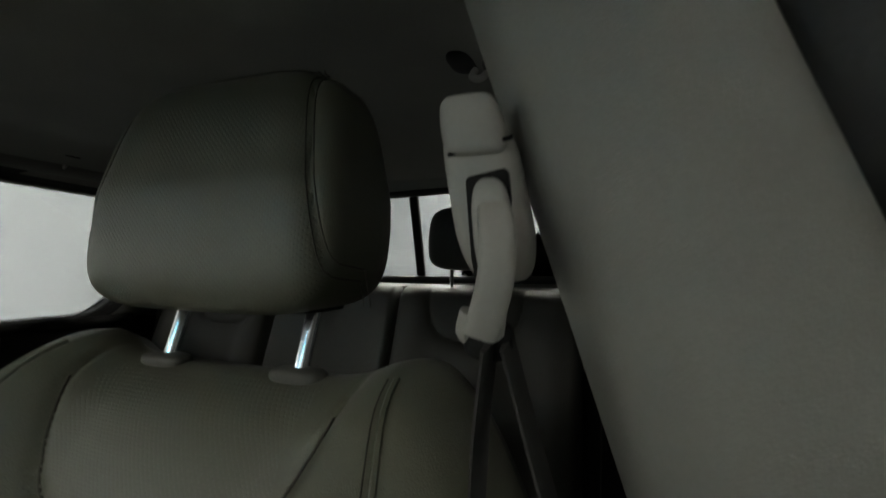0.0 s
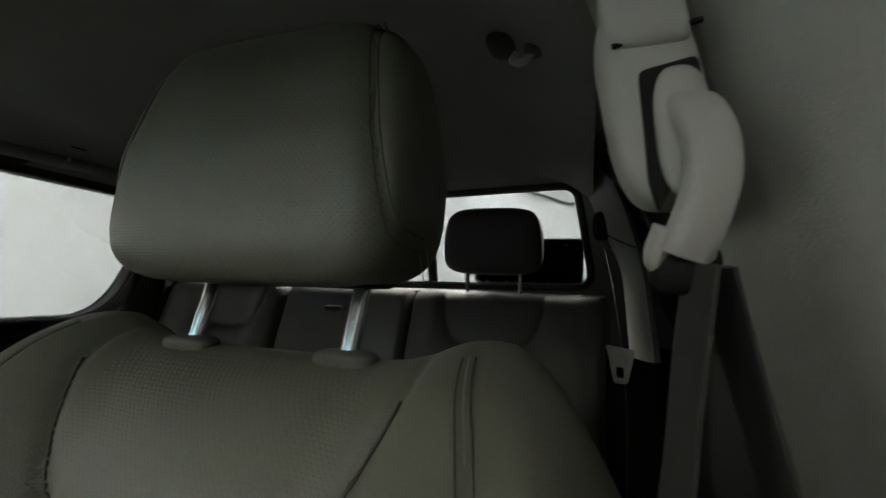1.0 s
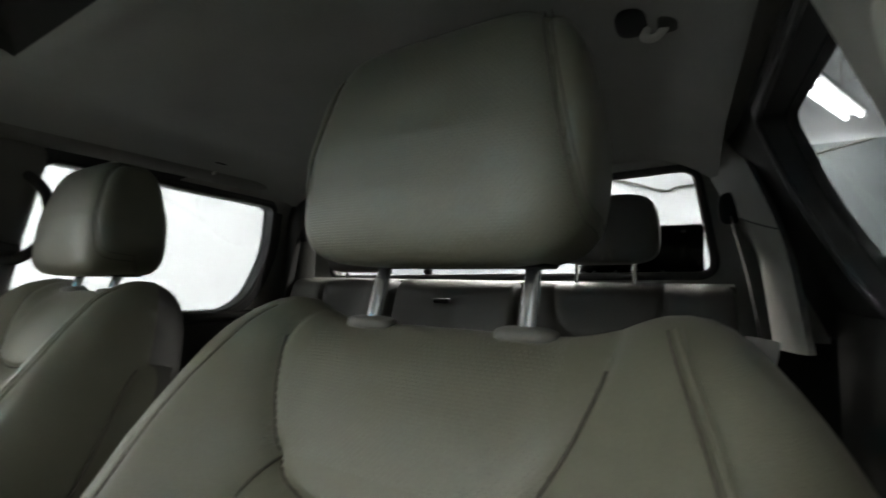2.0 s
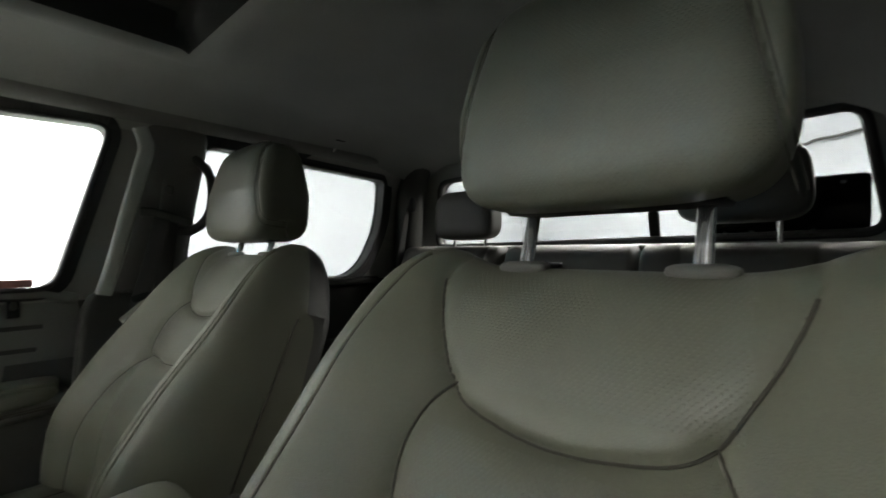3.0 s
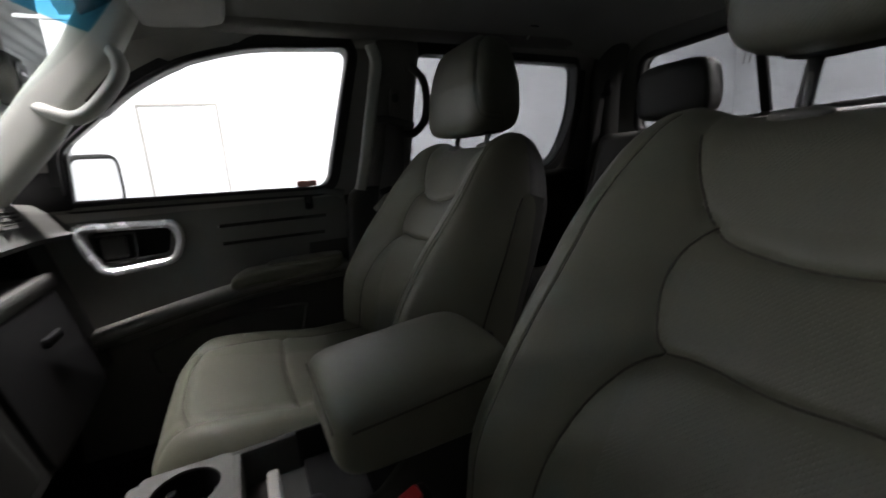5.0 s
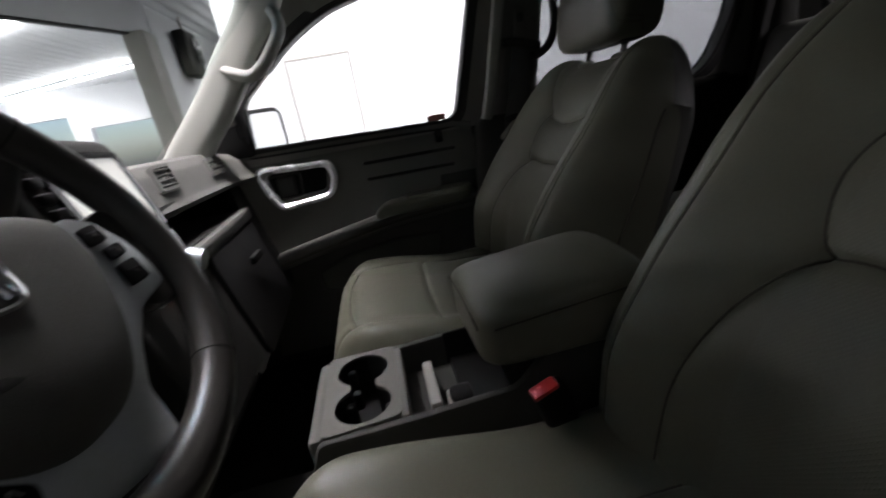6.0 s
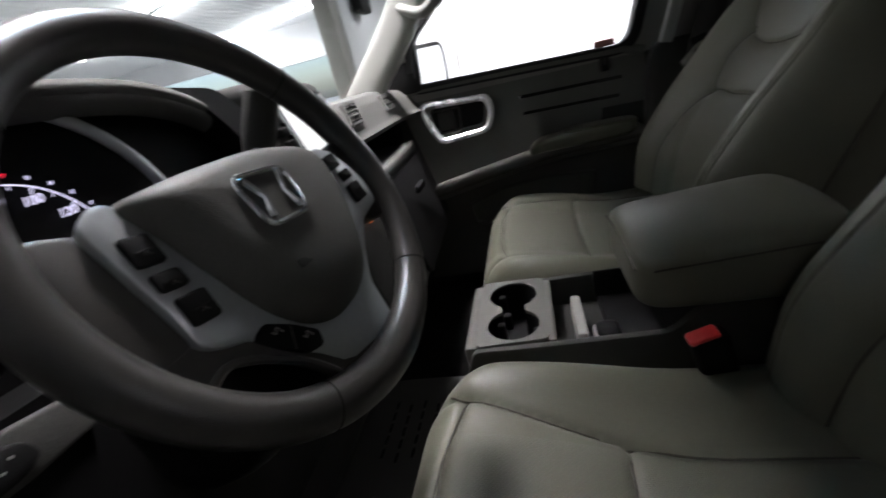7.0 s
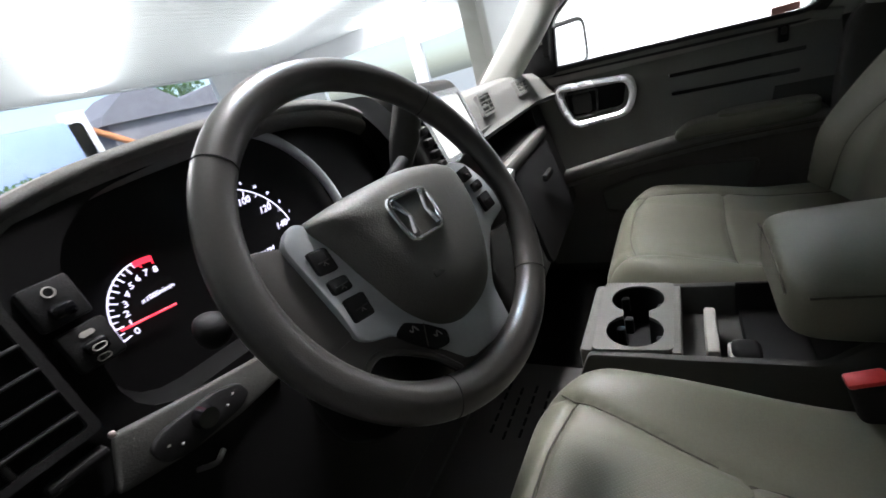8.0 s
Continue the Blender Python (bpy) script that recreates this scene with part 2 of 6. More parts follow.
def plate(outer, holes, place, thick):
    """A sheet with openings. outer and holes are 2D outlines; place maps (a, b) to 3D; thick is the 3D offset of its back."""
    bm = bmesh.new()
    edges = []
    for loop in (outer, *holes):
        vs = [bm.verts.new((p[0], p[1], 0)) for p in loop]
        for i in range(len(vs)):
            edges.append(bm.edges.new((vs[i], vs[(i + 1) % len(vs)])))
    bmesh.ops.triangle_fill(bm, use_beauty=True, edges=edges)
    geo = bmesh.ops.extrude_face_region(bm, geom=bm.faces[:])
    back = [g for g in geo["geom"] if isinstance(g, bmesh.types.BMVert)]
    flags = set(back)
    for v in bm.verts:
        q = Vector(place(v.co.x, v.co.y))
        v.co = q + Vector(thick) if v in flags else q
    bmesh.ops.recalc_face_normals(bm, faces=bm.faces[:])
    return bm


def prism(outline, place, thick, bevel=0.0, seg=2):
    """A solid with a 2D outline, extruded by the 3D offset thick, front edges rounded."""
    bm = bmesh.new()
    vs = [bm.verts.new(place(p[0], p[1])) for p in outline]
    f = bm.faces.new(vs)
    geo = bmesh.ops.extrude_face_region(bm, geom=[f])
    moved = [g for g in geo["geom"] if isinstance(g, bmesh.types.BMVert)]
    bmesh.ops.translate(bm, vec=Vector(thick), verts=moved)
    bmesh.ops.recalc_face_normals(bm, faces=bm.faces[:])
    if bevel:
        caps = [fc for fc in bm.faces if len(fc.verts) == len(outline)]
        rim = {e for fc in caps for e in fc.edges}
        bmesh.ops.bevel(bm, geom=list(rim), offset=bevel, segments=seg, affect="EDGES", profile=0.5)
    return bm


def surface(fn, nu, nv, thick=None):
    """A grid over (u, v) in 0..1, placed by fn; thick gives it a back."""
    bm = bmesh.new()
    g = [[bm.verts.new(fn(i / nu, j / nv)) for j in range(nv + 1)] for i in range(nu + 1)]
    for i in range(nu):
        for j in range(nv):
            bm.faces.new((g[i][j], g[i + 1][j], g[i + 1][j + 1], g[i][j + 1]))
    if thick is not None:
        geo = bmesh.ops.extrude_face_region(bm, geom=bm.faces[:])
        bmesh.ops.translate(bm, vec=Vector(thick), verts=[q for q in geo["geom"] if isinstance(q, bmesh.types.BMVert)])
        bmesh.ops.recalc_face_normals(bm, faces=bm.faces[:])
    return bm


def two_sided(front, back, nu, nv):
    """A closed cushion from two grids over the same (u, v), which meet along their borders."""
    bm = bmesh.new()
    rows = []
    for fn in (front, back):
        rows.append([[bm.verts.new(fn(i / nu, j / nv)) for j in range(nv + 1)] for i in range(nu + 1)])
    for side, g in enumerate(rows):
        for i in range(nu):
            for j in range(nv):
                q = (g[i][j], g[i + 1][j], g[i + 1][j + 1], g[i][j + 1])
                bm.faces.new(q if side == 0 else q[::-1])
    rim = [(i, 0) for i in range(nu + 1)] + [(nu, j) for j in range(1, nv + 1)] + [(i, nv) for i in range(nu - 1, -1, -1)] + [(0, j) for j in range(nv - 1, 0, -1)]
    for k in range(len(rim)):
        (a, b), (c, d) = rim[k], rim[(k + 1) % len(rim)]
        bm.faces.new((rows[0][a][b], rows[1][a][b], rows[1][c][d], rows[0][c][d]))
    bmesh.ops.recalc_face_normals(bm, faces=bm.faces[:])
    return bm


def puff(a, b, c, power=4.5, n=22, shape=None):
    """A rounded block of half sizes a, b, c; shape moves each point."""
    bm = bmesh.new()
    bmesh.ops.create_cube(bm, size=2.0)
    bmesh.ops.subdivide_edges(bm, edges=bm.edges[:], cuts=n, use_grid_fill=True)
    for v in bm.verts:
        q = Vector([math.tan(t * math.pi / 4) if abs(t) < 1 else t for t in v.co])
        norm = (abs(q.x) ** power + abs(q.y) ** power + abs(q.z) ** power) ** (1 / power)
        q = Vector((q.x * a, q.y * b, q.z * c)) / norm
        v.co = shape(q) if shape else q
    return bm


def bump01(t):
    t = max(0.0, min(1.0, t))
    return t * t * (3 - 2 * t)


def near(path, x, y):
    """The distance from (x, y) to a 2D path."""
    best = 9.0
    for (ax, ay), (bx, by) in zip(path, path[1:]):
        dx, dy = bx - ax, by - ay
        t = max(0.0, min(1.0, ((x - ax) * dx + (y - ay) * dy) / (dx * dx + dy * dy + 1e-12)))
        best = min(best, (x - ax - t * dx) ** 2 + (y - ay - t * dy) ** 2)
    return math.sqrt(best)


def words(text, size, mat, parent, m, depth=0.0004):
    """Flat lettering in the built-in font, as a mesh."""
    cu = bpy.data.curves.new("words", "FONT")
    cu.body, cu.size, cu.align_x, cu.align_y, cu.extrude = text, size, "CENTER", "CENTER", depth
    ob = bpy.data.objects.new("words", cu)
    scene.collection.objects.link(ob)
    bpy.context.view_layer.update()
    me = bpy.data.meshes.new_from_object(ob.evaluated_get(bpy.context.evaluated_depsgraph_get()))
    bpy.data.objects.remove(ob)
    me.materials.clear()
    me.materials.append(mat)
    made = new("lettering", me)
    made.parent = parent
    made.matrix_basis = m
    return made


# ---- the garage round the car ----
def slab(name, a, b, mat, label, category):
    c = [(p + q) / 2 for p, q in zip(a, b)]
    s = [abs(q - p) for p, q in zip(a, b)]
    return tagged(link(name, box(*c, *s, bevel=0.0), mat, smooth=False), label, category, kind="structure")


slab("floor", (-14, -16, -0.2), (5.2, 5.4, 0.0), CONCRETE, "smooth grey concrete garage floor", "floor")
slab("wall_west", (-2.62, -0.80, 0.0), (-2.42, 5.4, 3.3), WHITE_WALL, "white painted garage side wall", "wall")
slab("wall_rear", (-2.42, 5.0, 0.0), (5.0, 5.2, 3.3), WHITE_WALL, "white garage wall behind the truck", "wall")
slab("wall_east", (4.8, -3.1, 0.0), (5.0, 5.0, 3.3), WALL_GREY, "grey panelled garage side wall", "wall")
slab("ceiling", (-2.62, -2.9, 3.3), (5.0, 5.2, 3.45), WHITE_WALL, "white painted garage ceiling", "ceiling")

# service door in the white wall: a shallow frame with a flush leaf
door_1 = thing("door_1", "white flush service hatch in the white wall", "door", kind="structure")
place = lambda y, z: (-2.415, y, z)
part("door_leaf", prism(rounded([(-0.46, 0.9), (-0.08, 0.9), (-0.08, 1.88), (-0.46, 1.88)], 0.01, 2), place, (-0.01, 0, 0)), WHITE_WALL, door_1, smooth=False)
frame_out = [(-0.475, 0.886), (-0.065, 0.886), (-0.065, 1.895), (-0.475, 1.895)]
frame_in = [(-0.464, 0.896), (-0.076, 0.896), (-0.076, 1.884), (-0.464, 1.884)]
part("door_frame", plate(frame_out, [frame_in], lambda y, z: (-2.415, y, z), (0.004, 0, 0)), TRIM_LIGHT, door_1, "grey hatch frame", False)
# seam strips of the wall boarding
for z in (2.32,):
    tagged(link("wall_batten", box(-2.414, 2.2, z, 0.008, 6.2, 0.02, 0.002), WHITE_WALL), "thin white batten along the wall", "trim", kind="structure")

# front bay: pale jamb and lintel of a tall doorway that opens into a deeper hall
tagged(link("door_jamb", box(-7.15, -3.1, 1.65, 0.42, 0.3, 3.3, 0.01), TRIM_LIGHT), "pale beige jamb of a wide doorway", "trim", kind="structure")
beam = box(0, 0, 3.52, 6.6, 0.14, 0.46, 0.006)
bmesh.ops.transform(beam, matrix=pose(-4.32, -4.36, 0, 0, 0, -24), verts=beam.verts[:])
tagged(link("door_header", beam, WHITE_WALL), "white panel over the wide doorway", "trim", kind="structure")
edge = box(0, 0.01, 3.275, 6.6, 0.10, 0.03, 0.004)
bmesh.ops.transform(edge, matrix=pose(-4.32, -4.36, 0, 0, 0, -24), verts=edge.verts[:])
tagged(link("header_seal", edge, RUBBER), "black rubber seal under the door header", "seal", kind="structure")
slab("wall_north", (-12.5, -3.05, 0.0), (-7.26, -2.95, 3.7), WHITE_WALL, "white wall beside the wide doorway", "wall")
slab("wall_far", (1.5, -15.6, 0.0), (4.8, -15.4, 4.2), WHITE_WALL, "bright white far wall of the hall", "wall")
slab("wall_far", (-13.6, -15.6, 0.0), (-11.0, -15.4, 4.2), WHITE_WALL, "bright white far wall of the hall", "wall")
slab("lintel", (-11.0, -15.6, 3.70), (1.5, -15.4, 4.2), WHITE_WALL, "white lintel over the open hall front", "wall")
gates = [[(-7.78, 0.0), (-4.4, 0.0), (-4.4, 2.66), (-7.78, 2.66)], [(-12.6, 0.0), (-8.25, 0.0), (-8.25, 3.05), (-12.6, 3.05)]]
tagged(link("wall_hall", plate([(-15.6, -0.1), (5.4, -0.1), (5.4, 4.2), (-15.6, 4.2)], gates, lambda y, z: (-13.6, y, z), (-0.2, 0, 0)), WHITE_WALL, smooth=False), "white side wall of the hall with two open gateways", "wall", kind="structure")
# Out of view; grey so that less light bounces in from the driver's side.
slab("wall_hall_east", (4.8, -15.6, 0.0), (5.0, -3.1, 4.2), WALL_GREY, "unseen hall side wall, kept grey to hold back light", "wall")
slab("wall_hall_rear", (-13.6, 5.2, 0.0), (-2.62, 5.4, 4.2), WHITE_WALL, "white end wall of the hall", "wall")


bm = bmesh.new()
for i in range(420):
    y0, y1 = -15.5 + 20.8 * i / 420, -15.5 + 20.8 * (i + 1) / 420
    z0, z1 = 3.75 + 0.025 * math.sin(i * 1.2566), 3.75 + 0.025 * math.sin((i + 1) * 1.2566)
    bm.faces.new([bm.verts.new(p) for p in ((-13.7, y0, z0), (4.9, y0, z0), (4.9, y1, z1), (-13.7, y1, z1))])
bmesh.ops.remove_doubles(bm, verts=bm.verts[:], dist=0.0005)
geo = bmesh.ops.extrude_face_region(bm, geom=bm.faces[:])
bmesh.ops.translate(bm, vec=(0, 0, 0.05), verts=[q for q in geo["geom"] if isinstance(q, bmesh.types.BMVert)])
tagged(link("ceiling_hall", bm, CORRUGATED), "white corrugated sheet ceiling of the hall", "ceiling", kind="structure")


def strip_light(x, y, z, long, turn):
    """Fluorescent fitting: housing with two tubes, under a ceiling."""
    ob = thing("strip_light", "white fluorescent strip light on the ceiling", "lamp", pose(x, y, z, 0, 0, turn), group="strip lights")
    part("housing", box(0, 0, -0.02, long, 0.17, 0.04, 0.008), WHITE_WALL, ob)
    for s in (-0.045, 0.045):
        part("tube", tube([(-long / 2 + 0.03, s, -0.06), (long / 2 - 0.03, s, -0.06)], 0.017, 10), TUBE_GLOW, ob)
    return ob


first = strip_light(1.27, 3.65, 2.93, 2.4, 63)
for a in (-0.9, 0.9):
    part("hanger", tube([(a, 0, 0), (a, 0, 0.375)], 0.006, 6), TRIM_LIGHT, first, "thin white hanger rod")
# Fittings to go with the added lamps over the cab.
second = strip_light(UNSEEN_LAMPS[0][0], UNSEEN_LAMPS[0][1], 3.29, 2.4, 90)
for x, y, z, long, watts in UNSEEN_LAMPS[1:]:
    copy_thing(second, pose(x, y, z + 0.24, 0, 0, 90))
# Added fill positions get a fitting here as well.
for x, y in HALL:
    copy_thing(second, pose(x, y, 3.728, 0, 0, 67.4))

# opener box on the wall beside the doorway
opener = thing("wall_unit", "black electric unit on the white wall", "machine", pose(-8.2, -2.93, 3.1, 0, 0, 180))
part("casing", box(0, -0.12, 0, 0.55, 0.22, 0.75, 0.05, 3), BLACK, opener)
part("cover", box(0.05, -0.25, 0.05, 0.36, 0.05, 0.42, 0.02), GLOSS_BLACK, opener)
part("label", box(0.06, -0.28, 0.1, 0.16, 0.01, 0.05, 0.002), WHITE_WALL, opener, "small white label")
part("conduit", tube([(0.2, -0.05, 0.37), (0.2, -0.05, 0.8)], 0.025), TRIM_LIGHT, opener)

YG = lambda z: 1.39 - (z - 1.53) * 0.30
slab("wall_panel", (0.98, 4.97, 0.0), (4.8, 4.995, 2.75), WALL_PANEL, "grey-green panelling on the garage rear wall", "wall")
# dark panel that stands against the outside of the rear window
board = thing("notice_panel", "black panel with white corner studs outside the rear window", "panel", pose(0.459, YG(1.598) + 0.05, 1.598, 16.7, 0, 0))
part("sheet", prism(rounded([(-0.158, -0.072), (0.158, -0.072), (0.158, 0.072), (-0.158, 0.072)], 0.014), lambda a, b: (a, 0, b), (0, 0.010, 0), 0.002), BLACK, board)
for a, b in ((-0.145, -0.058), (-0.118, -0.056), (-0.06, -0.055), (0.0, -0.05), (0.06, -0.054), (0.112, -0.060), (0.112, 0.056), (-0.10, 0.056)):
    part("stud", puff(0.0055, 0.002, 0.0042, 2.5, 5, lambda c, a=a, b=b: c + Vector((a, -0.001, b))), WHITE_WALL, board, "small white stud")
for k in range(5):
    part("mark", box(0.132, -0.001, 0.018 - k * 0.013, 0.007, 0.002, 0.0022, 0.0006), TRIM_MID, board, "grey dash")
for k, a in enumerate((-0.09, -0.02, 0.05)):
    part("mark", tube(smooth_path([(a - 0.014, -0.001, -0.045), (a, -0.001, -0.050), (a + 0.014, -0.001, -0.045)], 5), 0.0012, 5), TRIM_MID, board, "grey curved mark")
cable = link("ceiling_cable", tube(smooth_path([(-1.4, 4.97, 2.92), (-0.39, 4.96, 2.67), (0.1, 4.96, 2.55), (0.41, 4.96, 2.437), (0.54, 4.96, 2.465), (0.8, 4.97, 2.50), (2.0, 4.97, 2.75)], 8), 0.015, 6), TRIM_MID)
tagged(cable, "grey cable hung along the white wall", "cable")
# joints of the grey wall on the driver's side
for z in (1.2, 2.3):
    tagged(link("wall_joint", box(4.796, 1.0, z, 0.01, 8.0, 0.025, 0.002), BLACK), "dark joint line of the grey wall", "trim", kind="structure")


# the yard beyond the open hall front
tagged(link("ground", surface(lambda u, v: (-400 + 800 * u, -400 + 800 * v, -0.22), 8, 8, (0, 0, -0.1)), CONCRETE), "pale open yard that reaches the horizon", "ground", kind="structure")
# Boards lightened to blue-grey: haze and glare are put into the colour.
SHED = material("hazed_grey_boards", (0.17, 0.17, 0.2), 0.8, spread=0.25, blotch=3.0)
shed = thing("shed", "dark grey shed with a pitched roof across the yard", "shed", pose(-10.6, -21.5, -0.2))
part("wall", box(0, 0, 1.75, 3.2, 3.0, 3.5, 0.02), SHED, shed)
part("roof", prism([(-1.9, 3.4), (1.9, 3.4), (1.7, 3.75), (0.1, 4.75), (-0.5, 4.7), (-1.9, 3.75)], lambda a, b: (a, -1.7, b), (0, 3.4, 0)), SHED, shed, "dark pitched roof", False)
part("door", box(0.3, 1.52, 1.2, 1.1, 0.05, 2.3, 0.02), TRIM_SHADE_BLACK, shed, "dark boarded door")
barn = thing("barn", "long low dark building beyond the shed", "barn", pose(-16.2, -23.5, -0.2))
part("wall", box(0, 0, 1.8, 7.2, 4.0, 3.6, 0.02), SHED, barn)
part("roof", prism([(-3.9, 3.5), (3.9, 3.5), (3.6, 3.8), (0.6, 4.5), (-3.7, 4.3)], lambda a, b: (a, -2.2, b), (0, 4.4, 0)), SHED, barn, "low dark roof", False)
post = link("gate_post", box(-7.95, -19.9, 1.85, 0.75, 0.5, 4.1, 0.02), WHITE_WALL)
tagged(post, "thick white gate post in the yard", "post")
ORANGE = material("faded_orange_paint", (0.62, 0.26, 0.12), 0.6, spread=0.15)
boom = link("barrier_boom", join(tube([(-8.2, -20.0, 3.3), (-10.1, -20.0, 2.05)], 0.13, 10), box(-10.1, -20.0, 0.9, 0.16, 0.16, 2.3, 0.01)), ORANGE)
tagged(boom, "orange barrier boom beside the post", "barrier")
# Van blue is lightened likewise for haze and glare.
BLUE = material("hazed_van_blue", (0.30, 0.40, 0.66), 0.3, coat=0.6)
GREEN = material("hedge_leaves", (0.05, 0.11, 0.03), 0.7, spread=0.5, blotch=12)
van = thing("van", "blue parked van across the yard", "van", pose(-4.6, -21.0, -0.2) @ Matrix.Scale(1.5, 4))
part("body", prism(rounded([(-2.4, 0.35), (2.2, 0.35), (2.3, 1.2), (1.5, 1.45), (0.9, 2.5), (-2.4, 2.55)], 0.2, 5), lambda a, b: (a, -0.9, b), (0, 1.8, 0), 0.08), BLUE, van)
part("glass", prism(rounded([(1.35, 1.5), (0.85, 2.3), (0.2, 2.3), (0.2, 1.5)], 0.06, 3), lambda a, b: (a, 0.91, b), (0, 0.01, 0)), GLOSS_BLACK, van)
for x in (-1.5, 1.4):
    wh = part("wheel", tube([(x, 0.75, 0.35), (x, 0.95, 0.35)], 0.35, 20), RUBBER, van, "black tyre")
    part("rim", tube([(x, 0.94, 0.35), (x, 0.97, 0.35)], 0.2, 16), SATIN, wh)


def leaves(cx, cy, cz, rx, ry, rz, count, size, seed):
    """A loose crown of many small leaves."""
    rnd = random.Random(seed)
    bm = bmesh.new()
    for _ in range(count):
        while True:
            p = Vector((rnd.uniform(-1, 1), rnd.uniform(-1, 1), rnd.uniform(-1, 1)))
            if 0.35 < p.length < 1 and noise.noise(p * 2.2 + Vector((seed, 0, 0))) > -0.12:
                break
        q = Vector((cx + p.x * rx, cy + p.y * ry, cz + p.z * rz))
        e = Euler((rnd.uniform(0, 6), rnd.uniform(0, 6), rnd.uniform(0, 6))).to_matrix()
        bm.faces.new([bm.verts.new(q + e @ Vector(c) * size) for c in ((-1, 0, 0), (0, -0.5, 0.1), (1, 0, 0), (0, 0.5, 0.1))])
    return bm


tree = thing("tree", "dark leafy tree beyond the shed", "tree", pose(-16.5, -26.5, -0.2) @ Matrix.Scale(1.15, 4))
part("trunk", tube(smooth_path([(0, 0, 0), (0.1, 0, 1.4), (0.0, 0.1, 2.8), (0.3, 0, 4.0)], 5), lambda t: 0.22 - 0.14 * t, 9), BLACK, tree, "dark bark trunk")
for a in (0.4, 2.4, 4.4):
    part("limb", tube(smooth_path([(0.05, 0, 2.5), (0.5 * math.cos(a), 0.5 * math.sin(a), 3.3), (1.1 * math.cos(a), 1.1 * math.sin(a), 4.1)], 5), lambda t: 0.09 - 0.06 * t, 7), BLACK, tree)
part("crown", leaves(0.1, 0, 4.2, 1.7, 1.6, 1.3, 2600, 0.09, 3), GREEN, tree, "dark green leaves", False)
hedge = link("hedge", leaves(-6.2, -18.6, 0.85, 3.4, 0.6, 1.25, 6200, 0.075, 5), GREEN, smooth=False)
tagged(hedge, "low green hedge along the yard", "hedge")


# ---- the truck's shell ----
XP = lambda z: -0.77 + (z - 1.40) * 0.179 if z < 1.79 else -0.70 + (z - 1.79) * 1.2
XD = lambda z: 0.686 + (1.80 - z) * 0.41 if z < 1.81 else 0.682 - (z - 1.81) * 1.2

FRONT_WIN = rounded([(0.309, 1.788), (0.218, 1.408), (-0.40, 1.425), (-0.385, 1.55), (-0.30, 1.617), (-0.223, 1.68), (-0.115, 1.738), (0.042, 1.778)],
                    [0.035, 0.04, 0.01, 0.03, 0.05, 0.06, 0.08, 0.1])
REAR_WIN = rounded([(0.503, 1.782), (0.467, 1.385), (0.94, 1.380), (1.08, 1.425), (1.147, 1.595), (1.137, 1.766)], [0.04, 0.03, 0.08, 0.1, 0.1, 0.03])
DRIVER_REAR_WIN = rounded([(0.45, 1.812), (0.45, 1.435), (0.88, 1.432), (1.0, 1.50), (1.055, 1.66), (1.02, 1.80)], [0.03, 0.03, 0.06, 0.08, 0.06, 0.03])


def side_upper(outline, holes, fx, inward, name, label, mat=PILLAR):
    return tagged(link(name, plate(outline, holes, lambda y, z: (fx(z), y, z), (inward, 0, 0)), mat), label, "pillar trim", kind="structure")


side_upper([(-0.80, 1.34), (-0.60, 1.38), (1.38, 1.38), (1.38, 1.50), (1.36, 1.70), (1.28, 1.86), (-0.12, 1.86), (-0.22, 1.76), (-0.34, 1.66), (-0.48, 1.54), (-0.62, 1.42)], [FRONT_WIN, REAR_WIN], XP, -0.05,
           "body_side_passenger", "grey trimmed upper body side with window openings")
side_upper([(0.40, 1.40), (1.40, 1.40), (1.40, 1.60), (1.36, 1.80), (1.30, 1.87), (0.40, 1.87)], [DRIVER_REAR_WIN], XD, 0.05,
           "body_side_driver", "black trimmed upper body side with rear door window", TRIM_SHADE_BLACK)


def window(name, outline, fx, outward, label, band=0.02, mat=GLASS):
    w = thing(name, label, "window", kind="structure")
    turn = 1 if sum(a[0] * b[1] - b[0] * a[1] for a, b in zip(outline, outline[1:] + outline[:1])) > 0 else -1
    wide, n = [], len(outline)
    for i in range(n):
        a, b = outline[i - 1], outline[(i + 1) % n]
        way = Vector((b[0] - a[0], b[1] - a[1]))
        if way.length < 1e-6:
            continue
        way.normalize()
        wide.append((outline[i][0] + way.y * band * turn, outline[i][1] - way.x * band * turn))
    part("frame_band", plate(wide, [outline], lambda y, z: (fx(z) - outward * 0.12, y, z), (outward * 0.5, 0, 0)), RUBBER, w, "matt black window frame band", False)
    bm = bmesh.new()
    cy, cz = sum(p[0] for p in outline) / n, sum(p[1] for p in outline) / n
    inner = [(p[0] + math.copysign(min(0.003, abs(cy - p[0])), cy - p[0]), p[1] + math.copysign(min(0.003, abs(cz - p[1])), cz - p[1])) for p in outline]
    loops = [[bm.verts.new((fx(p[1]) + outward * d, p[0], p[1])) for p in inner] for d in (-0.1, 0.95)]
    for i in range(n):
        bm.faces.new((loops[0][i], loops[0][(i + 1) % n], loops[1][(i + 1) % n], loops[1][i]))
    part("reveal", bm, RUBBER, w, "black window reveal")
    ring = [(fx(p[1]) - outward * 0.08, p[0], p[1]) for p in outline]
    part("rubber_seal", tube(ring, 0.006, 8, True), RUBBER, w, "black rubber seal")
    pane = part("pane", prism(outline, lambda y, z: (fx(z) + outward * 0.6, y, z), (outward * 0.07, 0, 0)), mat, w, "clear glass" if mat is GLASS else "grey tinted glass", False)
    pane.visible_shadow = False
    return w


window("window_1", FRONT_WIN, XP, -0.05, "clear passenger door window with black rubber seal", 0.024)
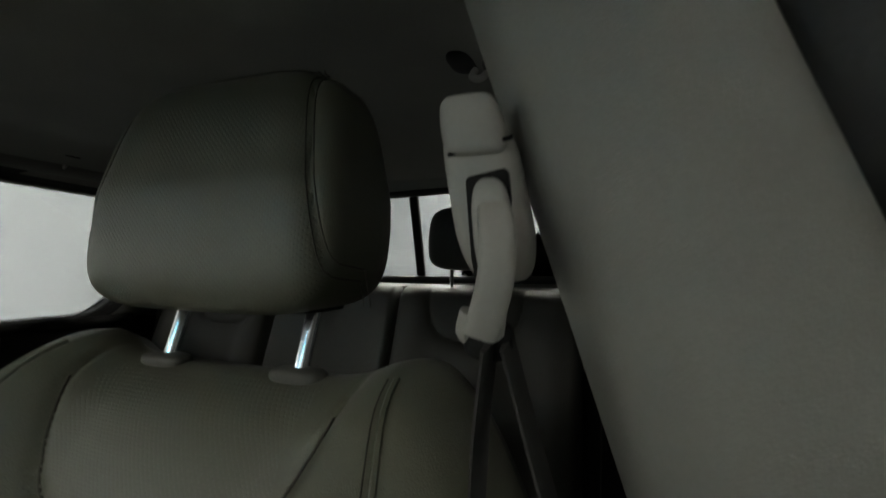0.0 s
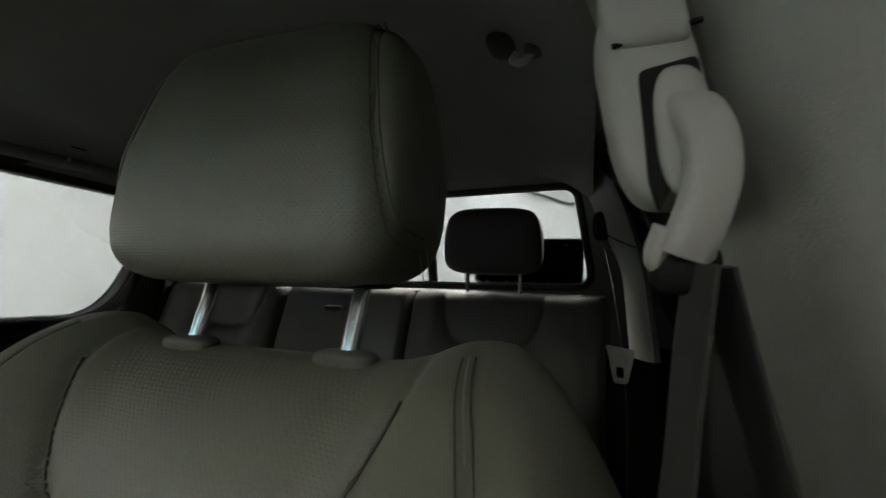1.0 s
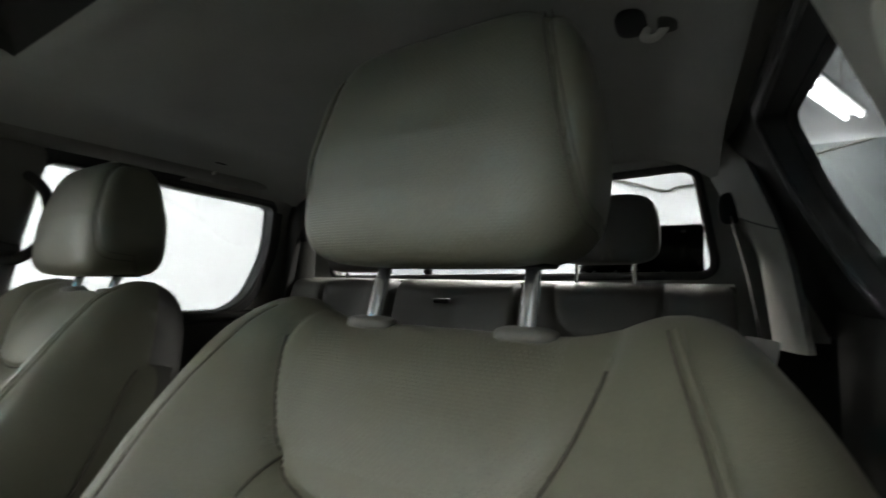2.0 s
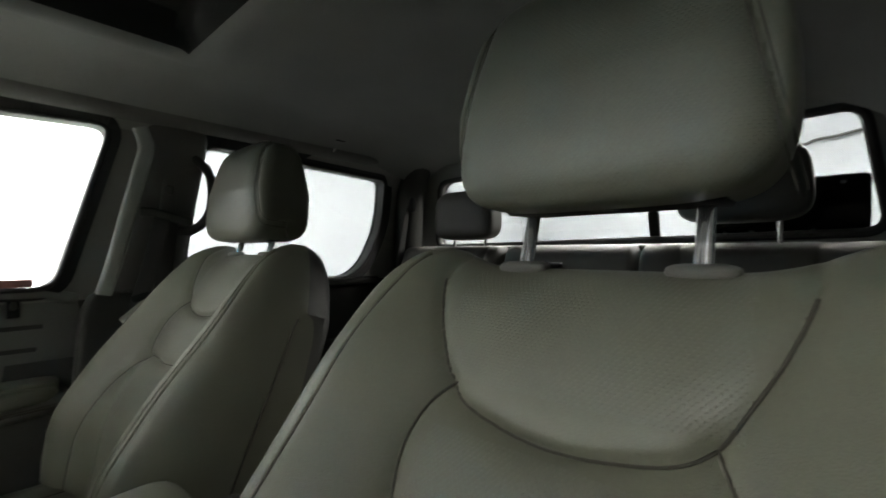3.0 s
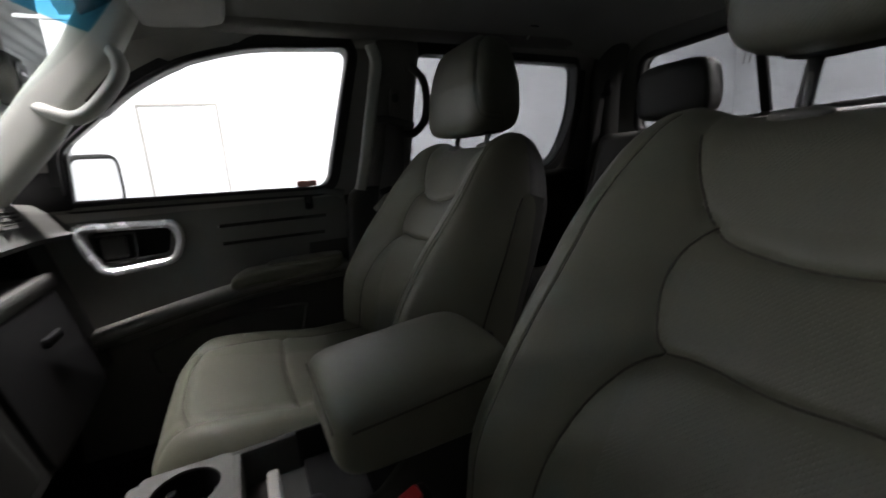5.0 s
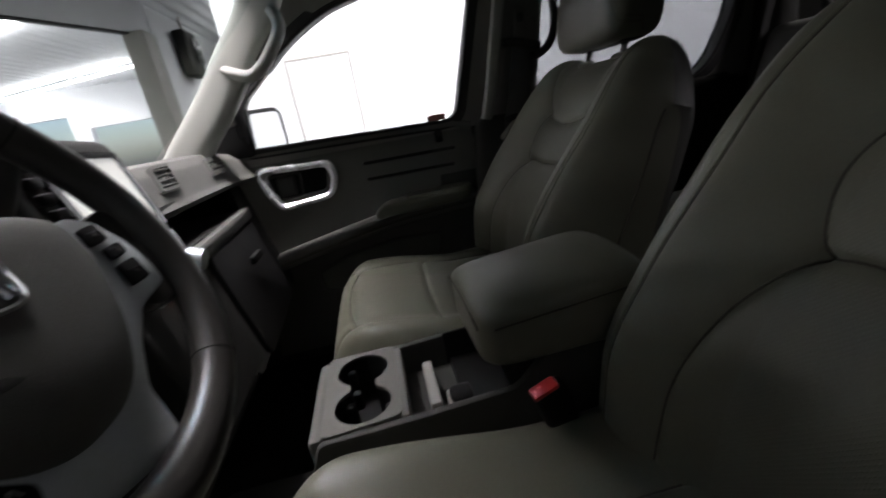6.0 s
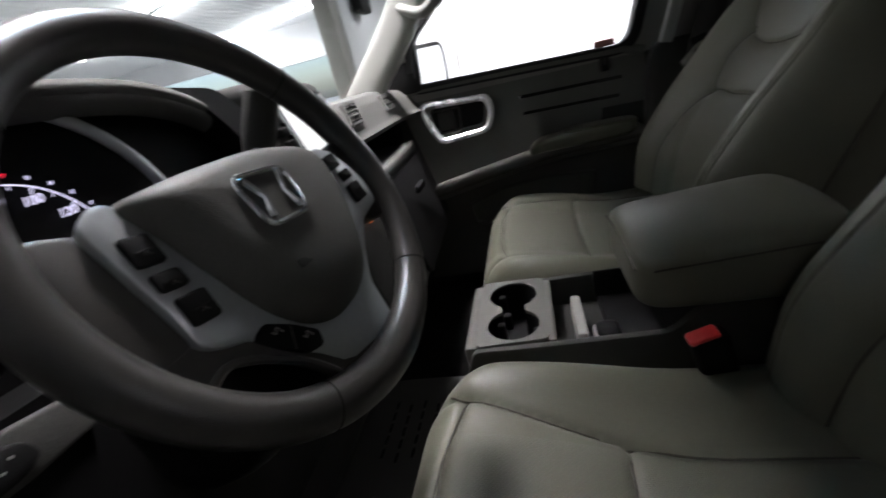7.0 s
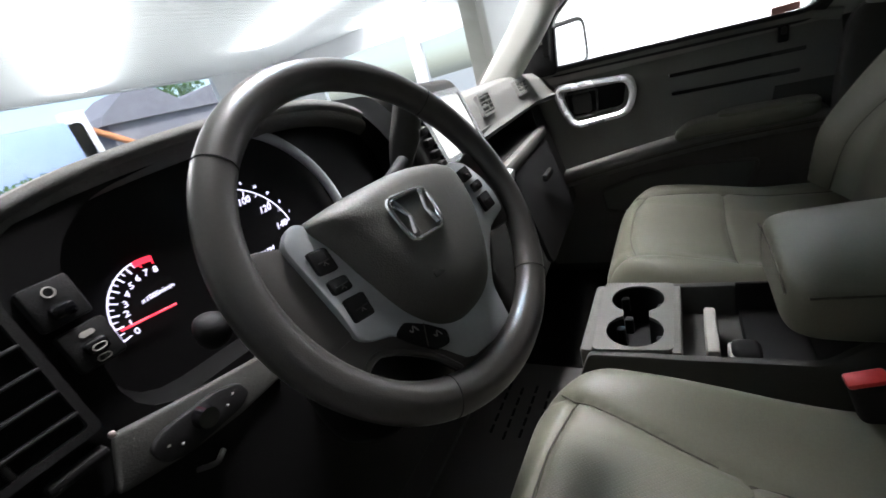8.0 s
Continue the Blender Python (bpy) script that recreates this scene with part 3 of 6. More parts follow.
window("window_2", REAR_WIN, XP, -0.05, "grey tinted rear passenger door window with rounded lower corner", 0.036, PRIVACY)
window("window_3", DRIVER_REAR_WIN, XD, 0.05, "grey tinted rear door window on the driver side", 0.012, PRIVACY)

# roof: outer sheet and woven lining with the sunroof recess
SUNROOF = (-0.37, 0.34, -0.12, 0.365)


def lining(u, v):
    x = -0.66 + 1.30 * u
    y = -0.26 + 1.56 * v
    edge = min(x + 0.66, 0.64 - x)
    z = 1.875 - 0.07 * (1 - min(edge / 0.16, 1)) ** 2 - 0.05 * bump01((y - 1.0) / 0.3) - 0.045 * bump01((-0.02 - y) / 0.24)
    x0, x1, y0, y1 = SUNROOF
    inside = min(x - x0, x1 - x, y - y0, y1 - y)
    z -= 0.012 * bump01(1 - abs(inside + 0.02) / 0.05)
    z += 0.055 * bump01(inside / 0.03)
    hollow = max(0.0, 1 - ((x - 0.02) / 0.45) ** 2 - ((y - 0.78) / 0.25) ** 2)
    return (x, y, z + 0.02 * hollow)


bm = surface(lining, 110, 120, (0, 0, 0.012))
for f in bm.faces:
    c = f.calc_center_median()
    if SUNROOF[0] + 0.004 < c.x < SUNROOF[1] - 0.004 and SUNROOF[2] + 0.004 < c.y < SUNROOF[3] - 0.004:
        f.material_index = 1
tagged(link("ceiling_lining", bm, [HEADLINER, CARPET]), "dark grey woven headliner with a black sunroof recess", "headliner", kind="structure")
tagged(link("sunroof_shade", box(-0.01, 0.12, 1.94, 0.70, 0.50, 0.012, 0.004), CARPET), "closed dark sunroof shade panel", "sunroof", kind="structure")
tagged(link("roof", surface(lambda u, v: (-0.72 + 1.44 * u, -0.32 + 1.75 * v, 1.98 - 0.10 * abs(2 * u - 1) ** 3 - 0.05 * abs(2 * v - 1) ** 3), 20, 20, (0, 0, 0.01)), CAR_PAINT),
       "white painted steel roof of the truck", "roof", kind="structure")
# curved rails between the lining and the side trim
for fx, sgn, z0, y0 in ((XP, -1, 1.79, -0.22), (XD, 1, 1.81, -0.22)):
    edge = -0.66 if sgn < 0 else 0.64
    rail = surface(lambda u, v: Vector((fx(z0), y0 + 1.54 * v, z0 + 0.012)) .lerp(Vector((edge + 0.03 * -sgn, y0 + 1.54 * v, 1.835)), u) + Vector((-sgn * 0.012 * math.sin(u * math.pi), 0, -0.012 * math.sin(u * math.pi))), 8, 30, (sgn * 0.01, 0, 0.02))
    tagged(link("roof_rail", rail, TRIM_MID), "grey curved roof rail trim above the doors", "trim", kind="structure")

# cab rear wall and three-pane rear window
REAR_GLASS = rounded([(-0.67, 1.512), (0.645, 1.535), (0.60, 1.80), (-0.585, 1.765)], [0.05, 0.05, 0.04, 0.04])
tagged(link("wall_cab_rear", plate([(-0.80, 1.0), (0.86, 1.0), (0.86, 1.55), (0.70, 1.88), (-0.70, 1.88), (-0.80, 1.55)], [REAR_GLASS], lambda x, z: (x, YG(z), z), (0, 0.05, 0)), HEADLINER),
       "dark grey rear wall of the cab", "wall", kind="structure")
window_4 = thing("window_4", "three-pane sliding rear cab window with black frame", "window", kind="structure")
part("rubber_seal", tube([(p[0], YG(p[1]) + 0.004, p[1]) for p in REAR_GLASS], 0.011, 8, True), RUBBER, window_4)
for x in (-0.222, 0.173):
    part("mullion", box(x, YG(1.655) + 0.03, 1.655, 0.028, 0.016, 0.29, 0.004, 2, pose(0, 0, 0, 16.7, 0, 0)), BLACK, window_4, "black upright bar")
pane = part("pane", prism(REAR_GLASS, lambda x, z: (x, YG(z) + 0.035, z), (0, 0.004, 0)), PRIVACY, window_4, "grey tinted glass", False)
pane.visible_shadow = False

# corner posts at the back, with the belt runs of the rear seats
for fx, s in ((XP, -1), (XD, 1)):
    path = [(fx(1.80) - s * 0.05, 1.25, 1.84), (fx(1.7) - s * 0.03, 1.26, 1.72), (fx(1.6) - s * 0.02, 1.27, 1.6), (fx(1.45) - s * 0.03, 1.28, 1.40), (fx(1.4) - s * 0.03, 1.28, 1.15)]
    if s < 0:
        tagged(link("corner_pillar", tube(smooth_path(path, 6), 0.06, 14), TRIM_DARK), "dark rounded corner pillar trim", "pillar trim", kind="structure")
GLASS_SIDE = smooth_path([(0.585, 1.33, 1.885), (0.632, 1.315, 1.76), (0.670, 1.272, 1.66), (0.700, 1.20, 1.58), (0.715, 1.15, 1.40)], 6)
DOOR_SIDE = smooth_path([(0.640, 1.18, 1.875), (0.695, 1.16, 1.73), (0.728, 1.116, 1.60), (0.742, 1.085, 1.48), (0.748, 1.06, 1.40)], 6)


def corner_trim(u, v):
    k = min(int(v * 24), 23)
    t = v * 24 - k
    a, b = GLASS_SIDE[k].lerp(GLASS_SIDE[k + 1], t), DOOR_SIDE[k].lerp(DOOR_SIDE[k + 1], t)
    return a.lerp(b, u) + Vector((-0.012, -0.008, 0)) * math.sin(math.pi * min(1, max(0, u))) ** 0.6


tagged(link("corner_pillar_trim", surface(corner_trim, 12, 48, (0.012, 0.012, 0)), PILLAR), "smooth grey corner pillar trim beside the rear window", "pillar trim", kind="structure")
tagged(link("corner_trim_joint", tube([corner_trim(u / 8, 0.46) + Vector((-0.001, -0.001, 0)) for u in range(9)], 0.0014, 6), BLACK), "dark joint across the corner pillar trim", "trim", kind="structure")

# B pillars
def pillar(fx, s, yc, name):
    inner = lambda z: fx(min(z, 1.785)) - s * 0.032
    def shell(u, v):
        z = 0.95 + 0.87 * v
        lean = (z - 1.40) * 0.12
        wide = 0.078 + 0.03 * bump01((1.25 - z) / 0.2)
        a = math.pi * u
        c = -math.cos(a)
        q = abs(math.sin(a)) ** 0.45
        return (inner(z) + s * 0.09 * (1 - q), yc + lean + wide * math.copysign(abs(c) ** 0.6, c), z)
    return tagged(link(name, surface(shell, 32, 30, (s * 0.01, 0, 0)), TRIM_MID), "grey moulded door pillar trim", "pillar trim", kind="structure")


pillar(XP, -1, 0.395, "pillar_passenger")
# Pale band paints the highlight that runs along the pillar's front seal.
strip = tube(smooth_path([(-0.712, 0.296, 1.395), (-0.694, 0.315, 1.48), (-0.682, 0.335, 1.58), (-0.668, 0.355, 1.68), (-0.662, 0.366, 1.74), (-0.655, 0.352, 1.785)], 6), 0.016, 12, False, (0.016, 0.010, (0, 1, 0)))
tagged(link("pillar_highlight", strip, TRIM_PALE), "pale strip standing for the highlight along the passenger pillar", "trim", kind="structure")


def driver_pillar(u, v):
    """Rounded front and inner face of the door pillar beside the driver's seat."""
    z = 0.95 + 0.93 * v
    x_in = 0.656 + (1.63 - z) * 0.33
    pts = [(x_in + 0.125, 0.300), (x_in + 0.10, 0.279), (x_in + 0.06, 0.272), (x_in + 0.026, 0.286), (x_in + 0.008, 0.315), (x_in, 0.37), (x_in + 0.01, 0.43), (x_in + 0.05, 0.47)]
    k = u * (len(pts) - 1)
    i = min(int(k), len(pts) - 2)
    a, b = Vector(pts[i]), Vector(pts[i + 1])
    p = pts[i - 1] if i else tuple(a * 2 - b)
    q = pts[i + 2] if i + 2 < len(pts) else tuple(b * 2 - a)
    p, q, t = Vector(p), Vector(q), k - i
    r = 0.5 * ((2 * a) + (b - p) * t + (2 * p - 5 * a + 4 * b - q) * t * t + (3 * a - p - 3 * b + q) * t ** 3)
    return (r.x, r.y + 0.04 + (z - 1.6) * 0.06, z)


tagged(link("pillar_driver", surface(driver_pillar, 40, 24, (0.012, 0.008, 0)), PILLAR), "grey moulded door pillar beside the driver", "pillar trim", kind="structure")
tagged(link("door_seal", tube([(0.656 + (1.63 - z) * 0.33 + 0.128, 0.33 + (z - 1.6) * 0.06, z) for z in (0.95, 1.2, 1.5, 1.7, 1.88)], 0.022, 10), RUBBER), "black rubber door seal", "seal", kind="structure")

# A pillar with its grab handle, windscreen and header
def a_pillar(s, shift):
    path = [(s * 0.71 + shift, -0.66, 1.325), (s * 0.672 + shift, -0.525, 1.452), (s * 0.655 + shift, -0.420, 1.556), (s * 0.645 + shift, -0.345, 1.643), (s * 0.640 + shift, -0.281, 1.715), (s * 0.625 + shift, -0.235, 1.78), (s * 0.60 + shift, -0.19, 1.845)]
    bm = tube(smooth_path(path, 6), 0.05, 20, False, (0.050, 0.026, (-0.25 * s, 0.72, -0.64)))
    return tagged(link("pillar_front", bm, TRIM_PALE), "pale grey slanted windscreen pillar trim", "pillar trim", kind="structure")


a_pillar(-1, 0.0)
a_pillar(1, 0.06)
grab = thing("grab_handle", "pale grey moulded grab handle on the windscreen pillar", "handle")
part("grip", tube(smooth_path([(-0.640, -0.372, 1.628), (-0.612, -0.345, 1.612), (-0.597, -0.306, 1.600), (-0.592, -0.272, 1.616), (-0.590, -0.235, 1.655), (-0.592, -0.212, 1.690), (-0.600, -0.214, 1.722), (-0.630, -0.235, 1.752)], 7), 0.013, 14, False, (0.015, 0.011, (0, 0.7, -0.7))), TRIM_PALE, grab)
# Dark plate fills in the shadow between grip and pillar.
part("recess", prism(rounded([(-0.325, 1.652), (-0.285, 1.632), (-0.245, 1.668), (-0.232, 1.712), (-0.250, 1.728), (-0.285, 1.700)], 0.012, 4), lambda y, z: (-0.622, y, z), (-0.02, 0, 0), 0.004), TRIM_DARK, grab, "dark plate for the shaded gap behind the grip")
for q in ((-0.640, -0.368, 1.632), (-0.632, -0.238, 1.752)):
    part("mount", puff(0.014, 0.022, 0.018, 3, 8, lambda c, q=q: c + Vector(q)), TRIM_PALE, grab)
windscreen = thing("windscreen", "clear curved windscreen with blue shade band", "window", kind="structure")


def shield(u, v):
    x = -0.66 + 1.32 * u
    bow = 0.16 * (1 - (2 * u - 1) ** 2)
    return (x * (1.02 - 0.06 * v), -0.70 + 0.54 * v - bow, 1.375 + 0.455 * v)


pane = part("pane", surface(lambda u, v: shield(u, v * 0.86), 24, 12, (0, -0.002, 0.003)), SHIELD, windscreen, "clear glass")
band = part("shade_band", surface(lambda u, v: shield(u, 0.86 + v * 0.14), 24, 6, (0, -0.002, 0.003)), TINT_BAND, windscreen, "blue tinted glass band")
pane.visible_shadow = band.visible_shadow = False
tagged(link("header", surface(lambda u, v: (-0.64 + 1.28 * u, -0.14 - 0.14 * (1 - (2 * u - 1) ** 2) + 0.10 * v, 1.825 + 0.02 * v), 20, 4, (0, 0, 0.03)), HEADLINER), "dark grey windscreen header trim", "trim", kind="structure")
visor = thing("sun_visor", "folded grey fabric sun visor under the roof", "sun visor")
part("flap", puff(0.19, 0.085, 0.012, 5, 12, lambda c: c + Vector((-0.50, -0.08, 1.812 + 0.1 * c.y))), HEADLINER, visor)
part("hinge_rod", tube([(-0.68, -0.155, 1.806), (-0.32, -0.155, 1.806)], 0.006), TRIM_MID, visor)

# bonnet and floor pan close the cab below
tagged(link("bonnet", surface(lambda u, v: (-0.85 + 1.7 * u, -2.1 + 1.4 * v, 1.16 + 0.18 * v - 0.10 * abs(2 * u - 1) ** 3), 16, 10, (0, 0, -0.02)), CAR_PAINT), "white painted bonnet of the truck", "bonnet", kind="structure")
tagged(link("floor_pan", box(0.0, 0.30, 0.66, 1.84, 2.5, 0.06, 0.01), CARPET), "black carpeted cab floor", "floor", kind="structure")
tagged(link("firewall", box(0.0, -0.90, 0.98, 1.84, 0.06, 0.78, 0.01), CARPET), "black carpeted bulkhead under the dashboard", "wall", kind="structure")
for s, x in ((-1, -0.86), (1, 0.90)):
    tagged(link("kick_panel", box(x, -0.72, 1.02, 0.05, 0.5, 0.74, 0.01), TRIM_DARK), "dark plastic panel beside the footwell", "trim", kind="structure")
    tagged(link("rocker_panel", box(x, 0.45, 0.70, 0.06, 2.0, 0.16, 0.01), TRIM_DARK), "dark plastic rocker panel", "sill", kind="structure")
    tagged(link("lower_side", box(x + (0.025 if s < 0 else 0.0), 0.78, 1.02, 0.10 if s < 0 else 0.05, 1.3, 0.76, 0.01), TRIM_DARK), "dark lower body side behind the front door", "trim", kind="structure")
tagged(link("cab_back_panel", box(0.0, 1.46, 1.05, 1.8, 0.05, 0.8, 0.01), CARPET), "carpeted lower back of the cab", "wall", kind="structure")
tagged(link("door_sill", box(0.80, 0.0, 0.70, 0.16, 1.6, 0.10, 0.02), TRIM_DARK), "dark plastic door sill", "sill", kind="structure")


# ---- front seats ----
U_SIDE = [(0.150, 0.57), (0.146, 0.505), (0.132, 0.460), (0.115, 0.425), (0.100, 0.400), (0.078, 0.384), (0.035, 0.374), (0.0, 0.371)]
U_PLATE = [(-a, b) for a, b in U_SIDE] + U_SIDE[-2::-1]
FLANK = [(0.100, 0.399), (0.113, 0.374), (0.118, 0.345), (0.114, 0.318), (0.106, 0.293), (0.098, 0.271)]
LEG = [(0.098, 0.271), (0.118, 0.240), (0.136, 0.190), (0.148, 0.11), (0.152, 0.0)]
LOWER = [(-0.098, 0.271), (-0.06, 0.276), (0.0, 0.272), (0.06, 0.276), (0.098, 0.271)]


def path2(pts):
    return [(p.x, p.y) for p in smooth_path([(a, b, 0) for a, b in pts], 6)]


SEAMS = [path2(U_PLATE), path2(LOWER)] + [path2([(s * a, b) for a, b in line]) for line in (FLANK, LEG) for s in (-1, 1)]


MIDDLE = ((-0.05, 0.050), (0.0, 0.060), (0.12, 0.074), (0.20, 0.070), (0.271, 0.056), (0.371, 0.024), (0.398, 0.0155), (0.45, 0.003), (0.50, -0.010), (0.57, -0.028))
WING = ((-0.05, 0.050), (0.0, 0.060), (0.12, 0.072), (0.19, 0.058), (0.319, 0.046), (0.415, 0.044), (0.498, 0.030), (0.57, 0.015))


def along(table, w):
    """The value of a table at w, in smooth steps."""
    for (a, p), (b, q) in zip(table, table[1:]):
        if w <= b:
            t = max(0.0, (w - a) / (b - a))
            return p + (q - p) * t
    return table[-1][1]


def back_face(lat, w):
    """Forward bulge of the backrest cushion at a lateral and an upward distance."""
    a = abs(lat)
    d = sum(along(MIDDLE, w + k) for k in (-0.03, -0.015, 0, 0.015, 0.03)) / 5
    d += sum(along(WING, w + k) for k in (-0.03, 0, 0.03)) / 3 * bump01((a - 0.085) / 0.115)
    d += 0.007 * math.exp(-((w - 0.45) / 0.05) ** 2) * max(0, 1 - (a / 0.14) ** 2)
    d += 0.010 * math.exp(-((w - 0.16) / 0.09) ** 2) * max(0, 1 - (a / 0.15) ** 2)
    for seam in SEAMS:
        r = near(seam, lat, w)
        if r < 0.03:
            d -= 0.0050 * math.exp(-(r / 0.0036) ** 2) + 0.0045 * math.exp(-(r / 0.013) ** 2)
    return d


HALF = 0.282


def crest(t):
    """Height of the backrest's top edge across its width; t runs from -1 to 1."""
    a = abs(t)
    return 0.527 + 0.022 * math.exp(-((a - 0.62) / 0.15) ** 2) - 0.15 * max(0.0, (a - 0.66) / 0.34) ** 2.0


RIDGE = 0.76


def back_point(u, v, rear):
    """A point of the backrest: flat middle, wings that rise to a crisp ridge, then a side panel that turns back."""
    t = 2 * u - 1
    a = abs(t)
    brow = bump01((v - 0.72) / 0.28)
    ridge = 0.212 - 0.030 * brow
    full = HALF * (1.0 - 0.05 * brow)
    k = max(0.0, (a - RIDGE) / (1 - RIDGE))
    lat = math.copysign(ridge * min(a, RIDGE) / RIDGE + (full - ridge) * math.sin(k * math.pi / 2) ** 0.9, t)
    top = crest(lat / HALF)
    w = v * top
    edge_v = min(1.0, max(0.0, (v - 0.90) / 0.10))
    roll = 1 - math.sqrt(max(0.0, 1 - edge_v ** 2))
    if rear:
        d = -0.115 + 0.35 * along(MIDDLE, w) + 0.012 * math.cos(lat * 9)
    else:
        d = back_face(math.copysign(min(abs(lat), ridge), lat), w) - 0.004 * math.exp(-((a - RIDGE) / 0.015) ** 2)
        d += (-0.085 - d) * (0.25 * k + 0.75 * k ** 2)
    d += (-0.060 - d) * roll
    if rear and a > 0.9:
        d += (-0.098 - d) * ((a - 0.9) / 0.1) ** 2
    return lat, w, d


def seat(name, m, dz, drop, gap, reach, inner, label):
    """Bucket seat: backrest, cushion, headrest on two posts. m puts the foot of the posts at the origin."""
    ob = thing(name, label, "car seat", m, group="front seats")
    up, fwd = Vector((0, 0.33, 0.944)), Vector((0, -0.944, 0.33))
    base = Vector((0, -0.045, 0)) - up * 0.505
    at = lambda lat, w, d: Vector((lat, 0, 0)) + base + up * w + fwd * d
    bm = two_sided(lambda u, v: at(*back_point(u, v, False)), lambda u, v: at(*back_point(u, v, True)), 130, 120)
    bm.faces.index_update()
    for f in bm.faces:
        c = f.calc_center_median() - base
        lat, w, d = c.x, c.dot(up), c.dot(fwd)
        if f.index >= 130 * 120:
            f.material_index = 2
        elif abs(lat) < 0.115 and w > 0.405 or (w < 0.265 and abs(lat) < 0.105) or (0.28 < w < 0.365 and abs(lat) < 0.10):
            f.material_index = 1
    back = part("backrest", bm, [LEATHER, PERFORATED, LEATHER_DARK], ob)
    for seam in SEAMS:
        line = [at(a, b, back_face(a, b) + 0.0015) for a, b in seam if b < crest(a / HALF) * 0.93]
        part("seam", tube(line, 0.0012, 6), THREAD, back, "dark sewn seam")
    for s in (-1, 1):
        for uu, name, r, mat in ((0.5 + s * RIDGE / 2, "ridge_piping", 0.0028, LEATHER), (0.5 + s * 0.478, "side_seam", 0.002, THREAD), (0.5 + s * (RIDGE / 2 - 0.012), "stitching", 0.0007, THREAD)):
            line = [at(*back_point(uu, k / 50, False)) for k in range(2, 49)]
            part(name, tube(line, r, 6), mat, back, "sewn edge")
    for x in (-gap, gap):
        part("bezel", puff(0.026, 0.014, 0.007, 3, 8, lambda c, x=x: c + Vector((x, -0.002, 0.003))), TRIM_MID, ob, "grey plastic guide")
    # headrest
    groove = lambda z: 0.117 - 0.19 * z
    HA, HB, HC, HP = 0.138, 0.066, 0.107, 5.2
    slim = lambda z: 1.0 - 0.95 * max(0.0, z + 0.01) - 0.35 * max(0.0, -z - 0.03)

    def pillow(c):
        x, y, z = c
        x *= slim(z)
        y2 = y + (0.10 * z + 0.16 * max(0.0, z) if y < 0 else -0.16 * max(0.0, z))
        g = abs(abs(x) - groove(z))
        pinch = 0.0035 * math.exp(-(g / 0.0035) ** 2) + 0.003 * math.exp(-(g / 0.012) ** 2)
        n = Vector((0, y, z * 0.5))
        if n.length > 1e-6 and y < 0.04:
            n.normalize()
            return Vector((x, y2, z)) - n * pinch + Vector((0, 0.010, 0.163 - drop))
        return Vector((x, y2, z)) + Vector((0, 0.010, 0.163 - drop))

    bm = puff(HA, HB, HC, HP, 46, pillow)
    for f in bm.faces:
        c = f.calc_center_median()
        if abs(c.x) < groove(c.z - 0.163 + drop) and c.y < -0.035:
            f.material_index = 1
    rest = part("headrest", bm, [LEATHER, PERFORATED], ob)
    for s in (-1, 1):
        for off in (-0.003, 0.003):
            loop = []
            for k in range(40):
                z = HC * math.sin((-0.95 + 1.85 * k / 39) * 1.45)
                x0 = s * (groove(z) + off) / slim(z)
                y = -HB * max(0.0, 1 - abs(x0 / HA) ** HP - abs(z / HC) ** HP) ** (1 / HP)
                q = Vector(pillow(Vector((x0, y, z))))
                loop.append(q + Vector((0, -0.0004 if y < -0.01 else 0, 0.0004 if z > 0.08 else 0)))
            part("stitching", tube(loop, 0.0006, 5), THREAD, rest, "dark double stitching")
    part("underside", box(0, 0.016, 0.062 - drop, 0.190, 0.055, 0.012, 0.004), BLACK, rest, "black plastic base")
    for x in (-gap, gap):
        part("post", tube([(x, -0.012, -0.035), (x, 0.008, 0.025), (x, 0.028, 0.085)], 0.0070, 14), CHROME, ob, "chrome steel post")

    # cushion
    cl = [(-0.180, -0.735), (-0.172, -0.675), (-inner - 0.005, -0.495), (-inner, -0.30), (-inner, -0.12)]
    front = [(-0.170, -0.672), (-0.08, -0.690), (0.08, -0.690), (0.170, -0.672)]
    cross = [(-inner - 0.005, -0.493), (0.0, -0.500), (inner + 0.005, -0.493)]
    lines = [path2(cl), path2([(-a, b) for a, b in cl]), path2(front), path2(cross)]

    def top(x, y):
        a = abs(x)
        z = 0.035 * bump01((a - 0.12) / 0.1) * (0.5 + 0.5 * bump01((y + 0.73) / 0.25)) + 0.05 * bump01((-0.38 - y) / 0.3) - 0.02
        z += 0.010 * max(0, 1 - (a / 0.17) ** 2)
        for s in lines:
            r = near(s, x, y)
            if r < 0.03:
                z -= 0.005 * math.exp(-(r / 0.0042) ** 2) + 0.003 * math.exp(-(r / 0.013) ** 2)
        return z

    def cushion(u, v, under):
        t = 2 * u - 1
        a = abs(t)
        x = 0.265 * t
        y = -0.10 - reach * v + 0.10 * max(0.0, (a - 0.5) / 0.5) ** 2.5 * v
        e = min(1.0, max(0.0, (a - 0.78) / 0.22) ** 2 + max(0.0, (v - 0.88) / 0.12) ** 2)
        roll = 1 - math.sqrt(max(0.0, 1 - e))
        z = top(x, y) if not under else -0.15
        z += (-0.07 - z) * roll
        return Vector((x, y, z - 0.385 + dz))

    bm = two_sided(lambda u, v: cushion(u, v, False), lambda u, v: cushion(u, v, True), 130, 130)
    for f in bm.faces:
        c = f.calc_center_median()
        if abs(c.x) < inner - 0.004 and -0.68 < c.y and c.z > -0.42 + dz:
            f.material_index = 1
    cush = part("cushion", bm, [LEATHER, PERFORATED_FLAT], ob)
